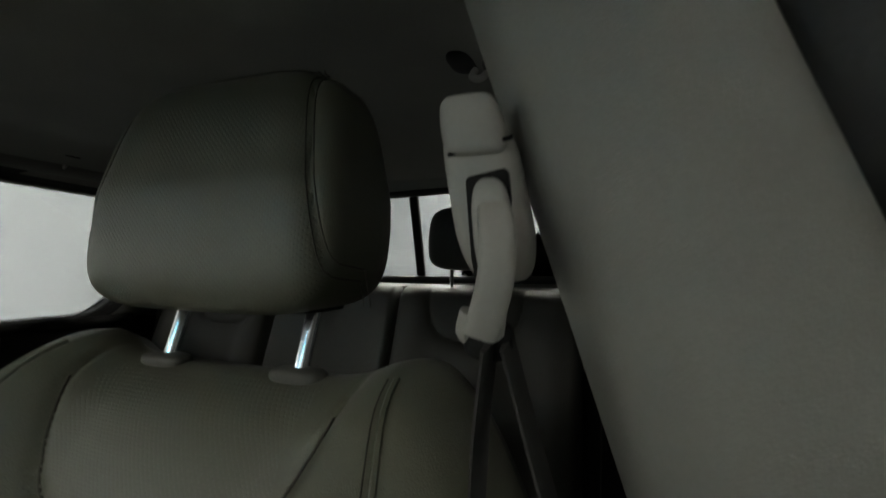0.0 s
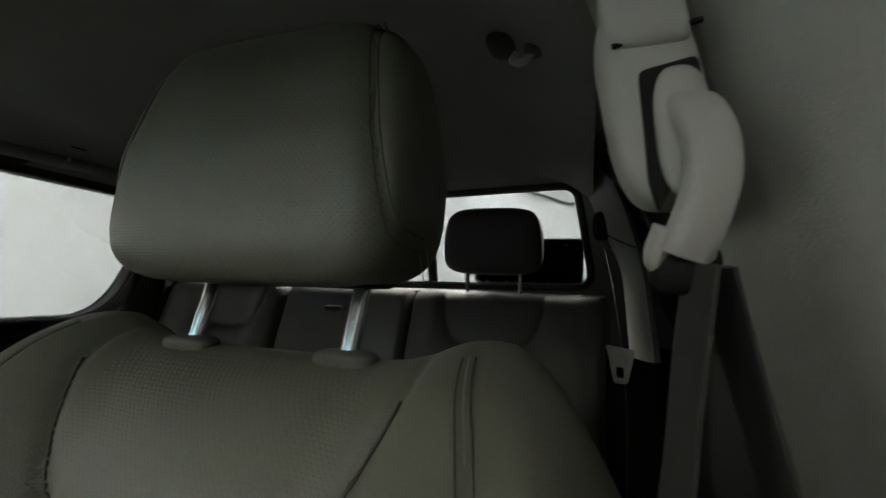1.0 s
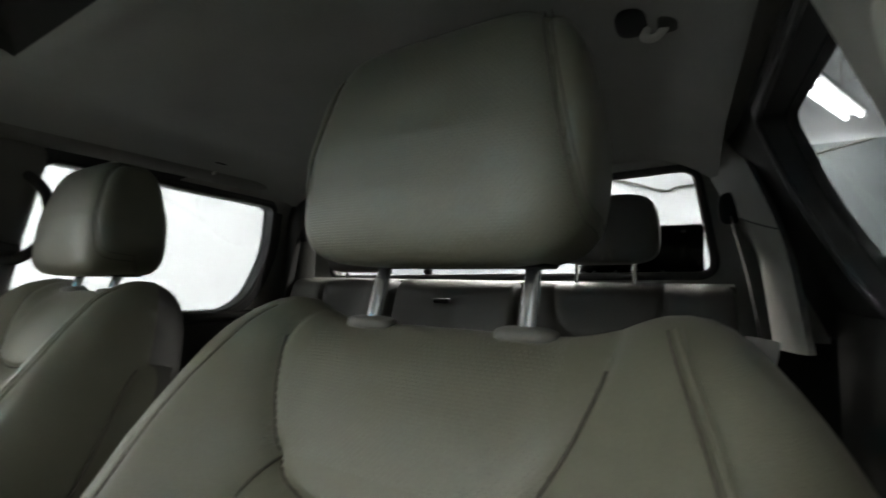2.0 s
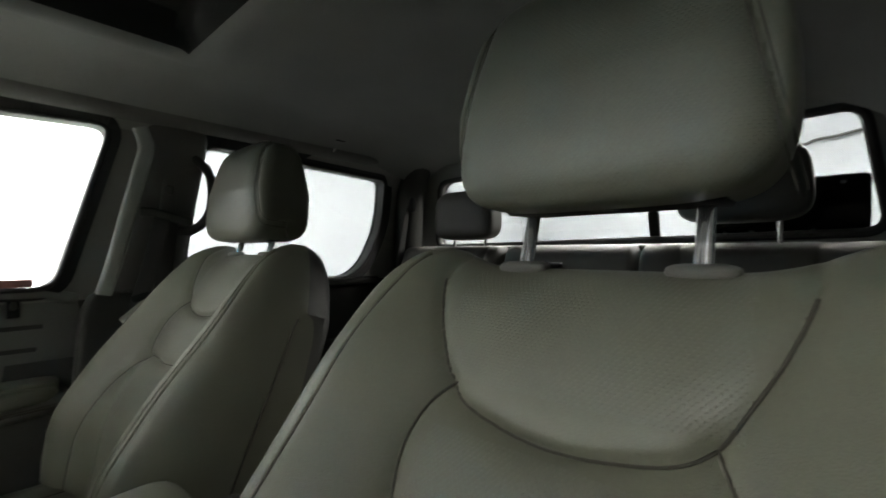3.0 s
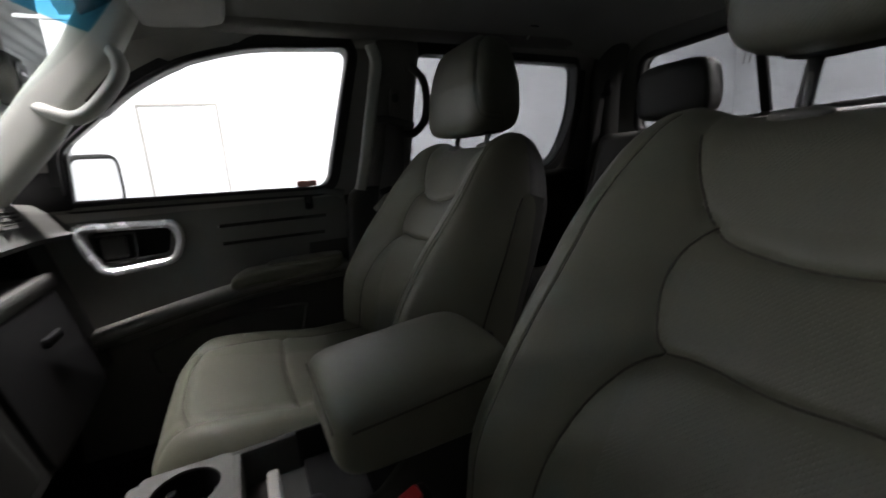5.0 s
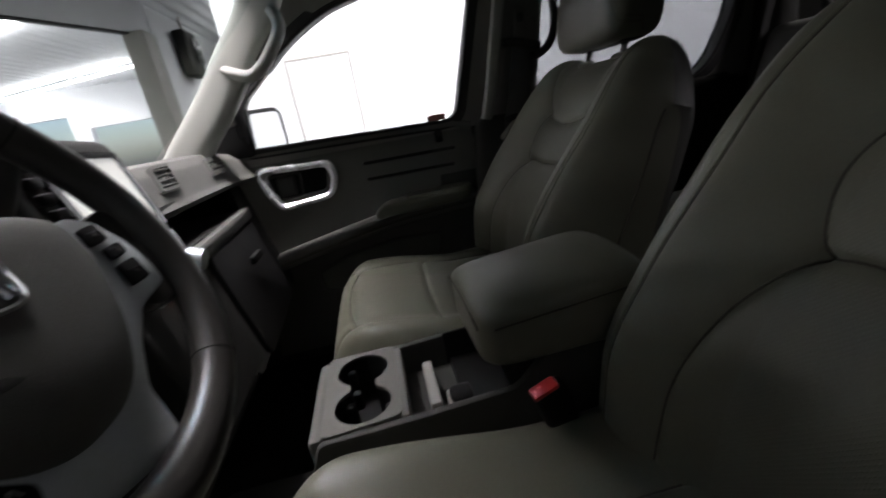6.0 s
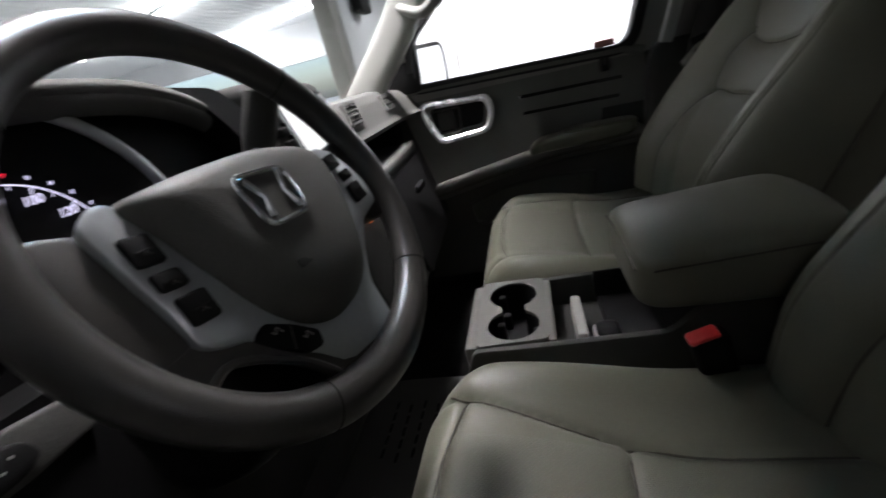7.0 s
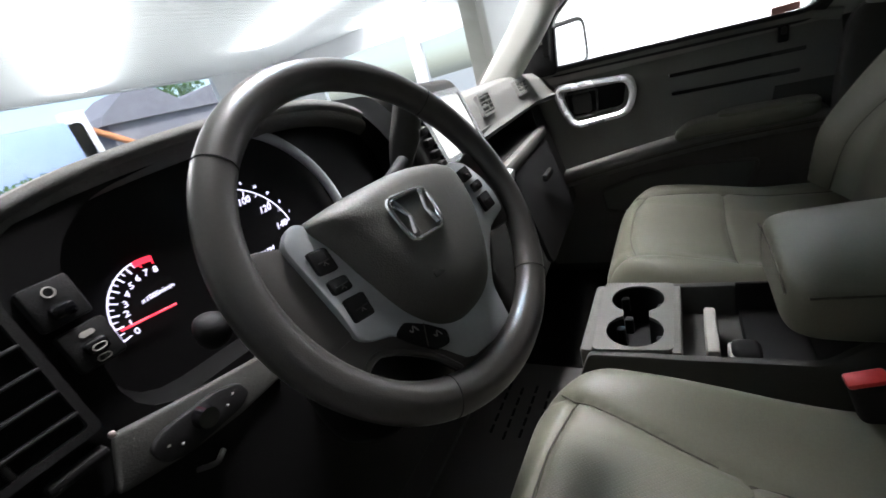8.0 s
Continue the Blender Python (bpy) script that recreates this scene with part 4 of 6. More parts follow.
    for s in lines:
        part("seam", tube([(a, b, top(a, b) - 0.3835 + dz) for a, b in s if b > -0.70], 0.0011, 6), THREAD, cush, "dark sewn seam")
    part("seat_base", box(0, -0.34, -0.62 + dz * 0.5, 0.44, 0.46, 0.22, 0.03), BLACK, ob, "black plastic seat base")
    for s in (-1, 1):
        part("side_cover", puff(0.018, 0.22, 0.05, 4, 8, lambda c, s=s: c + Vector((s * 0.25, -0.2, -0.53 + dz))), TRIM_DARK, ob, "dark plastic side cover")
    return ob


HALF = 0.305
seat("driver_seat", pose(0.381, 0.466, 1.474), -0.042, 0.0, 0.078, 0.645, 0.123, "olive-grey leather driver seat with raised headrest on chrome posts")
HALF = 0.272
seat("passenger_seat", pose(-0.410, 0.505, 1.484), -0.080, 0.026, 0.075, 0.645, 0.185, "olive-grey leather passenger seat beside the console")


# ---- rear bench ----
# Bench colour includes the shade at the back of the cab.
bench = thing("rear_bench", "dark grey leather rear bench, shade coloured in, with three seat places", "car seat")


def bench_back(x0, x1, mid, name):
    plate_line = path2([(-0.128, 0.03), (-0.122, -0.07), (-0.095, -0.125), (-0.05, -0.145), (0, -0.148), (0.05, -0.145), (0.095, -0.125), (0.122, -0.07), (0.128, 0.03)])

    def front(u, v):
        x = x0 + (x1 - x0) * u
        e = min(1.0, max(0, (abs(2 * u - 1) - 0.9) / 0.1) ** 2 + max(0, (v - 0.92) / 0.08) ** 2)
        roll = 1 - math.sqrt(max(0, 1 - e))
        lat = 2 * u - 1
        z = 0.95 + 0.575 * v
        y = 1.20 + 0.20 * (v - 0.8) - 0.02 * math.exp(-((abs(lat) - 0.75) / 0.2) ** 2) * (mid is not None)
        if mid is not None:
            r = near(plate_line, x - mid, (v - 1) * 0.575)
            y += 0.006 * math.exp(-(r / 0.005) ** 2) + 0.004 * math.exp(-(r / 0.016) ** 2)
        return Vector((x, y + 0.05 * roll, z - 0.015 * roll))
    def rear(u, v):
        return Vector((x0 + (x1 - x0) * u, 1.31 + 0.13 * (v - 0.8), 0.95 + 0.565 * v))
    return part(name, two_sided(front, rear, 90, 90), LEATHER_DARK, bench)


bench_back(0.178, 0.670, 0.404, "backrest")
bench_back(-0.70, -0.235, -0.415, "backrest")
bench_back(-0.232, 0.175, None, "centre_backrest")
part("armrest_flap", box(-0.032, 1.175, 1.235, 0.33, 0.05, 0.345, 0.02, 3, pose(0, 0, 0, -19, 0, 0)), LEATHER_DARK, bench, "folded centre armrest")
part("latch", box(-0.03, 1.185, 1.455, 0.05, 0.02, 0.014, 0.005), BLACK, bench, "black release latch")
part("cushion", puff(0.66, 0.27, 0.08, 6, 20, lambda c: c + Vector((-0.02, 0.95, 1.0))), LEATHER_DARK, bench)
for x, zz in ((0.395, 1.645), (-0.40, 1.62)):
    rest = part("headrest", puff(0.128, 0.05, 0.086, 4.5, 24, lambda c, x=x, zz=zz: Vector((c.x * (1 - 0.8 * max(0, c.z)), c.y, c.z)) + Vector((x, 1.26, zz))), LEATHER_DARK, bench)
    for s in (-0.07, 0.07):
        part("post", tube([(x + s, 1.275, 1.49), (x + s, 1.265, 1.60)], 0.006, 10), CHROME, bench, "chrome steel post")


# ---- belts ----
def belt(s, x, y, z, k, foot, name, label):
    """Shoulder belt: height adjuster cover, guide ring, webbing. x, y, z is the slot of the cover; s the car's side; k the size."""
    ob = thing(name, label, "seat belt")
    at = lambda a, b, c: Vector((x + s * a * k, y + b * k, z + c * k))
    lean = lambda c: -0.18 * c

    def cover_shape(c):
        wide = 1 - 5.0 * max(0, c.z - 0.03) - 4.0 * max(0, -c.z - 0.02)
        return at(0.004 + lean(c.z) + c.x * wide, 0.02 + c.y, 0.006 + c.z)

    cover = part("adjuster_cover", puff(0.0205, 0.022, 0.046, 4, 16, cover_shape), TRIM_LIGHT, ob, "pale grey plastic cover")
    part("button", puff(0.017, 0.012, 0.017, 5, 10, lambda c: at(0.004 + lean(c.z + 0.034) + c.x * (1 - 6 * max(0, c.z)), 0.006 + c.y, 0.042 + c.z)), TRIM_LIGHT, cover, "pale grey press button")
    part("button_gap", tube([at(-0.014, -0.002, 0.027), at(0.006, -0.004, 0.030), at(0.020, -0.001, 0.034)], 0.0014 * k, 6), BLACK, cover, "dark joint")
    slot = rounded([(-0.004, 0.014), (0.018, 0.018), (0.020, 0.0), (0.010, -0.03), (0.004, -0.045), (0.0, -0.03)], 0.004 * k, 3)
    part("slot", prism(slot, lambda a, b: at(a, -0.004, b), (0, 0.006 * k, 0)), BLACK, cover, "black slot", False)
    part("arm", puff(0.010, 0.006, 0.026, 3, 8, lambda c: at(0.012 + c.x + 0.1 * -c.z, -0.008 + c.y, -0.014 + c.z)), TRIM_LIGHT, ob, "pale belt arm")

    way = smooth_path([at(0.010, -0.002, -0.004), at(0.014, -0.013, -0.008), at(0.017, -0.021, -0.020), at(0.017, -0.024, -0.036), at(0.013, -0.022, -0.052), at(0.009, -0.018, -0.062)], 6)
    ring = part("guide_ring", tube(way, 0.01, 16, False, (0.0085 * k, 0.0068 * k, (1, 0, 0))), TRIM_LIGHT, ob, "pale bent belt guide")
    for a in (-0.006, 0.006):
        part("prong", tube(smooth_path([at(0.010 + a, -0.019, -0.053), at(0.008 + a * 1.3, -0.016, -0.063), at(0.010 + a * 1.2, -0.010, -0.068)], 5), lambda t: 0.0052 * k * (1 - 0.4 * t), 8), TRIM_LIGHT, ring, "pale rounded guide end")
    part("opening", puff(0.012, 0.009, 0.010, 3, 8, lambda c: at(0.011 + c.x, -0.010 + c.y, -0.067 + c.z)), BLACK, ring, "dark belt opening")
    run = [at(0.014, -0.020, -0.066), at(0.008, -0.016, -0.13), at(0.0, 0.0, -0.30), at(0.02, 0.0, -0.7), foot]
    part("webbing", tube(smooth_path(run, 8), 0.02, 12, False, (0.020 * k, 0.0012, (-0.05 * s, 1, 0))), WEB, ob, "dark woven webbing")
    back_run = [at(0.020, -0.012, -0.066), at(0.075, 0.01, -0.30), at(0.14, 0.03, -0.75), Vector((foot[0] + s * 0.05, foot[1] + 0.06, foot[2]))]
    part("webbing", tube(smooth_path(back_run, 8), 0.02, 12, False, (0.020 * k, 0.0012, (-0.05 * s, 1, 0))), WEB, ob, "dark woven webbing")
    return ob


belt(1, 0.650, 0.332, 1.598, 0.8, (0.70, 0.30, 0.85), "seat_belt", "dark seat belt hanging from a pale guide on the driver's pillar")
pb = thing("seat_belt", "dark seat belt hanging from a guide bar on the passenger pillar", "seat belt")
adj = part("adjuster_cover", prism(rounded([(0.402, 1.588), (0.438, 1.586), (0.440, 1.664), (0.428, 1.676), (0.408, 1.674)], 0.008, 4), lambda y, z: (-0.690 + (z - 1.6) * 0.1, y, z), (-0.02, 0, 0), 0.005), TRIM_MID, pb, "grey height adjuster")
part("button", puff(0.004, 0.010, 0.012, 3, 8, lambda c: c + Vector((-0.683, 0.420, 1.648))), TRIM_DARK, adj)
bar = part("guide_bar", tube(smooth_path([(-0.684, 0.362, 1.590), (-0.676, 0.385, 1.589), (-0.674, 0.418, 1.581), (-0.676, 0.448, 1.573), (-0.686, 0.468, 1.571)], 6), 0.01, 12, False, (0.0105, 0.008, (0, 0, 1))), TRIM_DARK, pb, "dark plastic guide bar")
part("bar_end", puff(0.007, 0.008, 0.013, 3, 8, lambda c: c + Vector((-0.684, 0.364, 1.589))), TRIM_MID, bar, "grey rounded bar end")
part("webbing", tube(smooth_path([(-0.678, 0.405, 1.588), (-0.672, 0.398, 1.553), (-0.674, 0.378, 1.454), (-0.682, 0.357, 1.365), (-0.70, 0.345, 1.20), (-0.71, 0.37, 0.85)], 8), 0.02, 12, False, (0.0175, 0.0012, (0.3, 1, 0))), WEB, pb, "dark woven webbing")
part("webbing", tube(smooth_path([(-0.686, 0.425, 1.585), (-0.690, 0.418, 1.50), (-0.70, 0.405, 1.30), (-0.71, 0.41, 0.85)], 8), 0.02, 12, False, (0.0175, 0.0012, (0.3, 1, 0))), WEB, pb, "dark woven webbing")
part("stop", box(-0.676, 0.362, 1.386, 0.010, 0.042, 0.018, 0.004, 2, pose(0, 0, 0, 15, 0, 0)), BLACK, pb, "black belt stop")
part("tongue", plate(rounded([(0.366, 1.382), (0.352, 1.372), (0.316, 1.340), (0.324, 1.328), (0.348, 1.340), (0.376, 1.368)], 0.004, 3), [rounded([(0.350, 1.362), (0.362, 1.368), (0.358, 1.360), (0.348, 1.353)], 0.002, 2)], lambda y, z: (-0.668, y, z), (-0.004, 0, 0)), CHROME, pb, "steel belt tongue", False)
# rear belts down the corner pillars
for s, x in ((1, 0.69), (-1, -0.69)):
    rb = thing("rear_seat_belt", "dark rear seat belt running down the corner pillar", "seat belt")
    part("webbing", tube(smooth_path([(x - s * 0.03, 1.23, 1.66), (x, 1.22, 1.5), (x + s * 0.02, 1.20, 1.3), (x + s * 0.02, 1.17, 1.05)], 8), 0.02, 12, False, (0.0012, 0.022, (1, 0, 0))), WEB, rb)
    part("guide", puff(0.022, 0.016, 0.035, 3, 8, lambda c, x=x, s=s: c + Vector((x - s * 0.03, 1.235, 1.68))), BLACK, rb)
    if s > 0:
        plate_out = rounded([(-0.026, 0.03), (0.030, 0.022), (0.016, -0.045), (-0.010, -0.045)], 0.006, 3)
        hole = rounded([(-0.006, -0.012), (0.010, -0.014), (0.008, -0.034), (-0.004, -0.034)], 0.003, 2)
        part("tongue", plate(plate_out, [hole], lambda a, b: (0.690 + a, 1.105, 1.392 + b), (0, 0.004, 0)), CHROME, rb, "bright steel belt tongue", False)

# coat hooks and lamps over the rear doors
for x, y, z, s in ((-0.655, 0.87, 1.838, -1), (0.547, 0.745, 1.862, 1)):
    hook = thing("coat_hook", "small pale coat hook in a dark recess over the rear door", "hook")
    # Near-black patch on the lining stands for the shade of a hollow.
    part("recess", puff(0.026, 0.036, 0.005, 3, 10, lambda c, p=(x - s * 0.028, y, z + 0.010): c + Vector(p)), SHADED_BLACK, hook, "flat black patch for the recess's shade")
    part("peg", tube(smooth_path([(x + s * 0.012, y, z - 0.002), (x - s * 0.004, y, z - 0.018), (x - s * 0.018, y, z - 0.014), (x - s * 0.014, y + 0.004, z - 0.002)], 6), 0.0055, 8), TRIM_LIGHT, hook, "pale curved peg")
    part("mount", puff(0.014, 0.018, 0.010, 3, 8, lambda c, p=(x + s * 0.012, y, z): c + Vector(p)), TRIM_DARK, hook)
bgrab = thing("grab_handle", "dark curved grab handle on the passenger door pillar", "handle")
part("grip", tube(smooth_path([(-0.702, 0.472, 1.742), (-0.678, 0.484, 1.728), (-0.666, 0.507, 1.694), (-0.665, 0.513, 1.638), (-0.668, 0.502, 1.582), (-0.676, 0.470, 1.549), (-0.700, 0.440, 1.546)], 6), 0.0115, 10), TRIM_SHADE_BLACK, bgrab)

# ---- centre console ----
console = thing("centre_console", "grey plastic centre console with cup holders and open bin", "console")
cup_out = rounded([(-0.098, -0.208), (0.096, -0.206), (0.086, -0.096), (-0.098, -0.096)], 0.012, 3)
CUPS = [(-0.046, -0.151), (0.043, -0.150)]
RC = 0.041
def cup_hole():
    """Two round wells joined by a neck, as one outline."""
    pts = []
    for k in range(25):
        a = math.radians(28 + (332 - 28) * k / 24)
        pts.append((CUPS[0][0] + RC * math.cos(a), CUPS[0][1] + RC * math.sin(a)))
    for k in range(25):
        a = math.radians(180 + 28 + (332 - 28) * k / 24)
        pts.append((CUPS[1][0] + RC * math.cos(a), CUPS[1][1] + RC * math.sin(a)))
    return pts
part("cup_panel", plate(cup_out, [cup_hole()], lambda a, b: (a, b, 1.072), (0, 0, -0.006)), TRIM_MID, console, "satin grey cup holder panel")
well = cup_hole()
bm = bmesh.new()
tops = [bm.verts.new((a, b, 1.068)) for a, b in well]
lows = [bm.verts.new((CUPS[0][0] * 0.5 + CUPS[1][0] * 0.5 + (a) * 0.94, -0.1505 + (b + 0.1505) * 0.93, 0.995)) for a, b in well]
for i in range(len(well)):
    j = (i + 1) % len(well)
    bm.faces.new((tops[i], tops[j], lows[j], lows[i]))
bmesh.ops.triangle_fill(bm, use_beauty=True, edges=[bm.edges.get((lows[i], lows[(i + 1) % len(well)])) for i in range(len(well))])
part("cup_well", bm, BLACK, console, "black cup well")
for cx, cy in CUPS:
    for a in (100, 220, 340):
        q = math.radians(a)
        part("grip_tab", box(cx + 0.036 * math.cos(q), cy + 0.036 * math.sin(q), 1.04, 0.014, 0.014, 0.03, 0.004), BLACK, console)
# bin behind the cups, sloping side walls up to the lid
side_outline = [(-0.21, 1.068), (-0.09, 1.07), (0.062, 1.076), (0.115, 1.125), (0.135, 1.15), (0.35, 1.15), (0.35, 0.70), (-0.23, 0.70), (-0.24, 0.99)]
# Darker than the cup panel: shade under the lid is put into the walls.
for x, w in ((-0.100, 0.013), (0.090, 0.013)):
    part("side_wall", prism(rounded(side_outline, 0.012, 3), lambda y, z, x=x: (x, y, z), (w, 0, 0), 0.004), TRIM_DARK, console)
part("front_wall", box(0.0, -0.215, 0.87, 0.19, 0.02, 0.40, 0.008), TRIM_MID, console)
part("divider", box(0.0, -0.092, 1.046, 0.18, 0.012, 0.05, 0.003), TRIM_MID, console)
part("bin_floor", box(0.0, 0.01, 1.01, 0.18, 0.20, 0.01, 0.002), TRIM_DARK, console)
part("tray_bar", box(0.02, -0.048, 1.043, 0.11, 0.016, 0.045, 0.004), TRIM_LIGHT, console, "pale grey divider")
part("tray_bar", box(0.05, -0.022, 1.033, 0.055, 0.014, 0.022, 0.003), TRIM_LIGHT, console)
part("socket", puff(0.02, 0.018, 0.014, 4, 6, lambda c: c + Vector((0.04, -0.008, 1.038))), BLACK, console)
# Black sheet, side and riser stand for the shade of a deeper bin.
part("bin_shade", box(0.0, 0.050, 1.020, 0.178, 0.11, 0.02, 0.003), BLACK, console, "black sheet for the deep bin's shade")
part("bin_side", box(-0.084, 0.05, 1.05, 0.004, 0.12, 0.06, 0.001), BLACK, console)
part("riser", box(0.0, 0.10, 1.08, 0.185, 0.012, 0.14, 0.004, 2, pose(0, 0, 0, -24, 0, 0)), BLACK, console)


def lid_shape(c):
    x = c.x * (1 - 0.35 * max(0, c.z)) + 0.012
    lift = 0.012 * (1 - (c.x / 0.11) ** 2) + 0.01 * (c.y / 0.12)
    return Vector((x, c.y + 0.139, c.z + 1.162 + lift * (1 if c.z > 0 else 0.2)))


lid = part("armrest_lid", puff(0.108, 0.120, 0.045, 7, 30, lid_shape), LEATHER, console, "padded leather armrest lid")
part("lid_seam", tube([lid_shape(Vector((x, -0.1196, 0.026))) for x in [(-0.098 + 0.196 * k / 20) for k in range(21)]], 0.0014, 6), THREAD, lid)
part("lid_seam", tube([lid_shape(Vector((0.1078, y, 0.026))) for y in [(-0.10 + 0.2 * k / 20) for k in range(21)]], 0.0014, 6), THREAD, lid)
part("latch", box(-0.103, 0.042, 1.146, 0.004, 0.010, 0.026, 0.0015), TRIM_MID, console)
buckle = thing("belt_buckle", "black belt buckle with a red release button", "buckle", pose(0.168, 0.082, 1.114, 18, 10, 8) @ Matrix.Scale(0.85, 4))
part("housing", box(0, 0.0, -0.04, 0.028, 0.05, 0.095, 0.008, 3), BLACK, buckle)
part("button", box(0.0, -0.006, 0.009, 0.021, 0.040, 0.010, 0.004), RED, buckle, "red press button")
part("stalk", tube([(0, 0, -0.08), (0, 0.02, -0.25)], 0.012, 8), BLACK, buckle)

# ---- passenger front door ----
pdoor = thing("passenger_door", "dark grey front passenger door trim with chrome-framed handle", "car door")
PANEL = [(-0.50, 0.74), (0.235, 0.74), (0.262, 1.05), (0.272, 1.28), (0.258, 1.392), (0.195, 1.41), (-0.50, 1.425)]
groove_a = rounded([(-0.097, 1.322), (0.20, 1.320), (0.20, 1.330), (-0.097, 1.333)], 0.003, 2)
groove_b = rounded([(-0.092, 1.272), (0.19, 1.270), (0.19, 1.280), (-0.092, 1.283)], 0.003, 2)
pull = rounded([(-0.392, 1.265), (-0.22, 1.272), (-0.205, 1.345), (-0.385, 1.348)], 0.02, 4)
PX = lambda y, z: -0.783 - 0.012 * bump01((1.30 - z) / 0.2) + 0.010 * bump01((z - 1.36) / 0.05)
part("upper_panel", plate(rounded(PANEL, 0.015, 3), [groove_a, groove_b, pull], lambda y, z: (PX(y, z), y, z), (-0.03, 0, 0)), LIT_DOOR_TRIM, pdoor)
# Darker back puts shade into the two door grooves.
part("groove_shade", box(-0.797, 0.055, 1.30, 0.006, 0.30, 0.08, 0.002), TRIM_SHADE_BLACK, pdoor)
part("sill_pad", tube([(-0.775, -0.49, 1.415), (-0.775, 0.0, 1.406), (-0.775, 0.20, 1.400), (-0.778, 0.258, 1.385)], 0.014, 12), LIT_DOOR_TRIM, pdoor, "soft window sill")
bez_out = rounded([(-0.370, 1.234), (-0.200, 1.247), (-0.176, 1.31), (-0.188, 1.362), (-0.414, 1.376), (-0.405, 1.31)], [0.03, 0.03, 0.03, 0.03, 0.03, 0.03], 5)
bez_in = rounded([(-0.358, 1.254), (-0.214, 1.264), (-0.196, 1.31), (-0.206, 1.344), (-0.388, 1.352), (-0.380, 1.31)], 0.02, 5)
bz = plate(bez_out, [bez_in], lambda y, z: (-0.767, y, z), (-0.02, 0, 0))
handle = part("handle_bezel", bz, BEZEL, pdoor, "chrome handle surround")
part("bezel_bead", tube([(-0.767, p[0], p[1]) for p in rounded([(-0.364, 1.244), (-0.207, 1.256), (-0.186, 1.31), (-0.197, 1.353), (-0.401, 1.364), (-0.392, 1.31)], 0.025, 6)], 0.0095, 8, True), BEZEL, handle)
part("handle_cup", prism(rounded([(-0.40, 1.245), (-0.20, 1.255), (-0.18, 1.36), (-0.40, 1.365)], 0.02, 4), lambda y, z: (-0.812, y, z), (-0.004, 0, 0)), BLACK, pdoor, "black handle recess")
part("lever", box(-0.788, -0.335, 1.305, 0.018, 0.055, 0.058, 0.010, 3), TRIM_DARK, pdoor, "dark pull lever")
part("lever_frame", tube([(-0.782, p[0], p[1]) for p in rounded([(-0.372, 1.268), (-0.292, 1.272), (-0.288, 1.34), (-0.38, 1.34)], 0.01, 4)], 0.004, 6, True), TRIM_DARK, pdoor)
ledge = smooth_path([(-0.50, 1.085, 0), (-0.40, 1.106, 0), (-0.24, 1.136, 0), (-0.11, 1.158, 0), (0.0, 1.172, 0), (0.12, 1.180, 0), (0.235, 1.186, 0)], 6)
part("armrest_ledge", tube([(-0.748, p.x, p.y - 0.02) for p in ledge], 0.03, 16, False, (0.046, 0.024, (1, 0, 0))), TRIM_MID, pdoor, "grey armrest ledge")
part("armrest_pad", puff(0.045, 0.155, 0.022, 4, 18, lambda c: c + Vector((-0.738, 0.066, 1.186 + 0.02 * c.y - (0.5 * (c.y + 0.155 - 0.06) ** 2 * 10 if c.y < -0.095 else 0)))), LEATHER, pdoor, "padded armrest")
low = [(-0.50, 0.76), (0.232, 0.76), (0.236, 1.16), (0.0, 1.15), (-0.20, 1.115), (-0.46, 1.06)]
pocket = rounded([(-0.30, 0.95), (0.06, 0.90), (0.106, 1.066), (-0.043, 1.074), (-0.20, 1.056), (-0.31, 1.020)], 0.015, 3)
for z, w, r in ((-0.004, 0.046, 0.0022), (0.001, 0.047, 0.0012)):
    part("ledge_seam", tube([(-0.748 + w, p.x, p.y - 0.02 + z) for p in ledge], r, 6), THREAD, pdoor, "sewn seam")
part("pad_step", puff(0.040, 0.105, 0.010, 5, 12, lambda c: c + Vector((-0.745, 0.118, 1.205))), LEATHER, pdoor, "raised elbow pad")
part("lower_panel", plate(rounded(low, 0.01, 2), [pocket], lambda y, z: (-0.767 + 0.01 * bump01((1.1 - z) / 0.3), y, z), (-0.02, 0, 0)), TRIM_MID, pdoor, "grey lower panel")
part("pocket_rim", tube([(-0.762, p[0], p[1]) for p in pocket], 0.006, 8, True), TRIM_MID, pdoor, "rolled pocket edge")
# Black sheet stands in for the shade inside the pocket.
part("pocket_shade", box(-0.80, -0.1, 1.0, 0.01, 0.44, 0.2, 0.003), BLACK, pdoor, "black sheet for the shade inside the map pocket")
part("lock_slot", box(-0.772, 0.152, 1.370, 0.012, 0.022, 0.040, 0.004), BLACK, pdoor, "black lock button slot")
part("lock_knob", box(-0.765, 0.152, 1.377, 0.012, 0.012, 0.018, 0.004), TRIM_DARK, pdoor)
part("sticker", box(-0.776, 0.155, 1.424, 0.002, 0.055, 0.017, 0.0005), LABEL_RED, pdoor, "small faded red window label", False)
part("sail_panel", prism(rounded([(-0.53, 1.41), (-0.388, 1.41), (-0.378, 1.545), (-0.49, 1.49)], 0.01, 2), lambda y, z: (-0.752, y, z), (-0.03, 0, 0), 0.004), BLACK, pdoor, "black mirror corner cover")
part("outer_skin", box(-0.85, -0.12, 1.05, 0.03, 0.80, 0.62, 0.01), CAR_PAINT, pdoor, "white painted outer skin")
# rear passenger door, the rear driver door, both below the windows
# Blacker than the front door: the cab's rear shade is put into the colour.
rdoor = thing("rear_passenger_door", "rear passenger door trim blackened for the cab's shade", "car door")
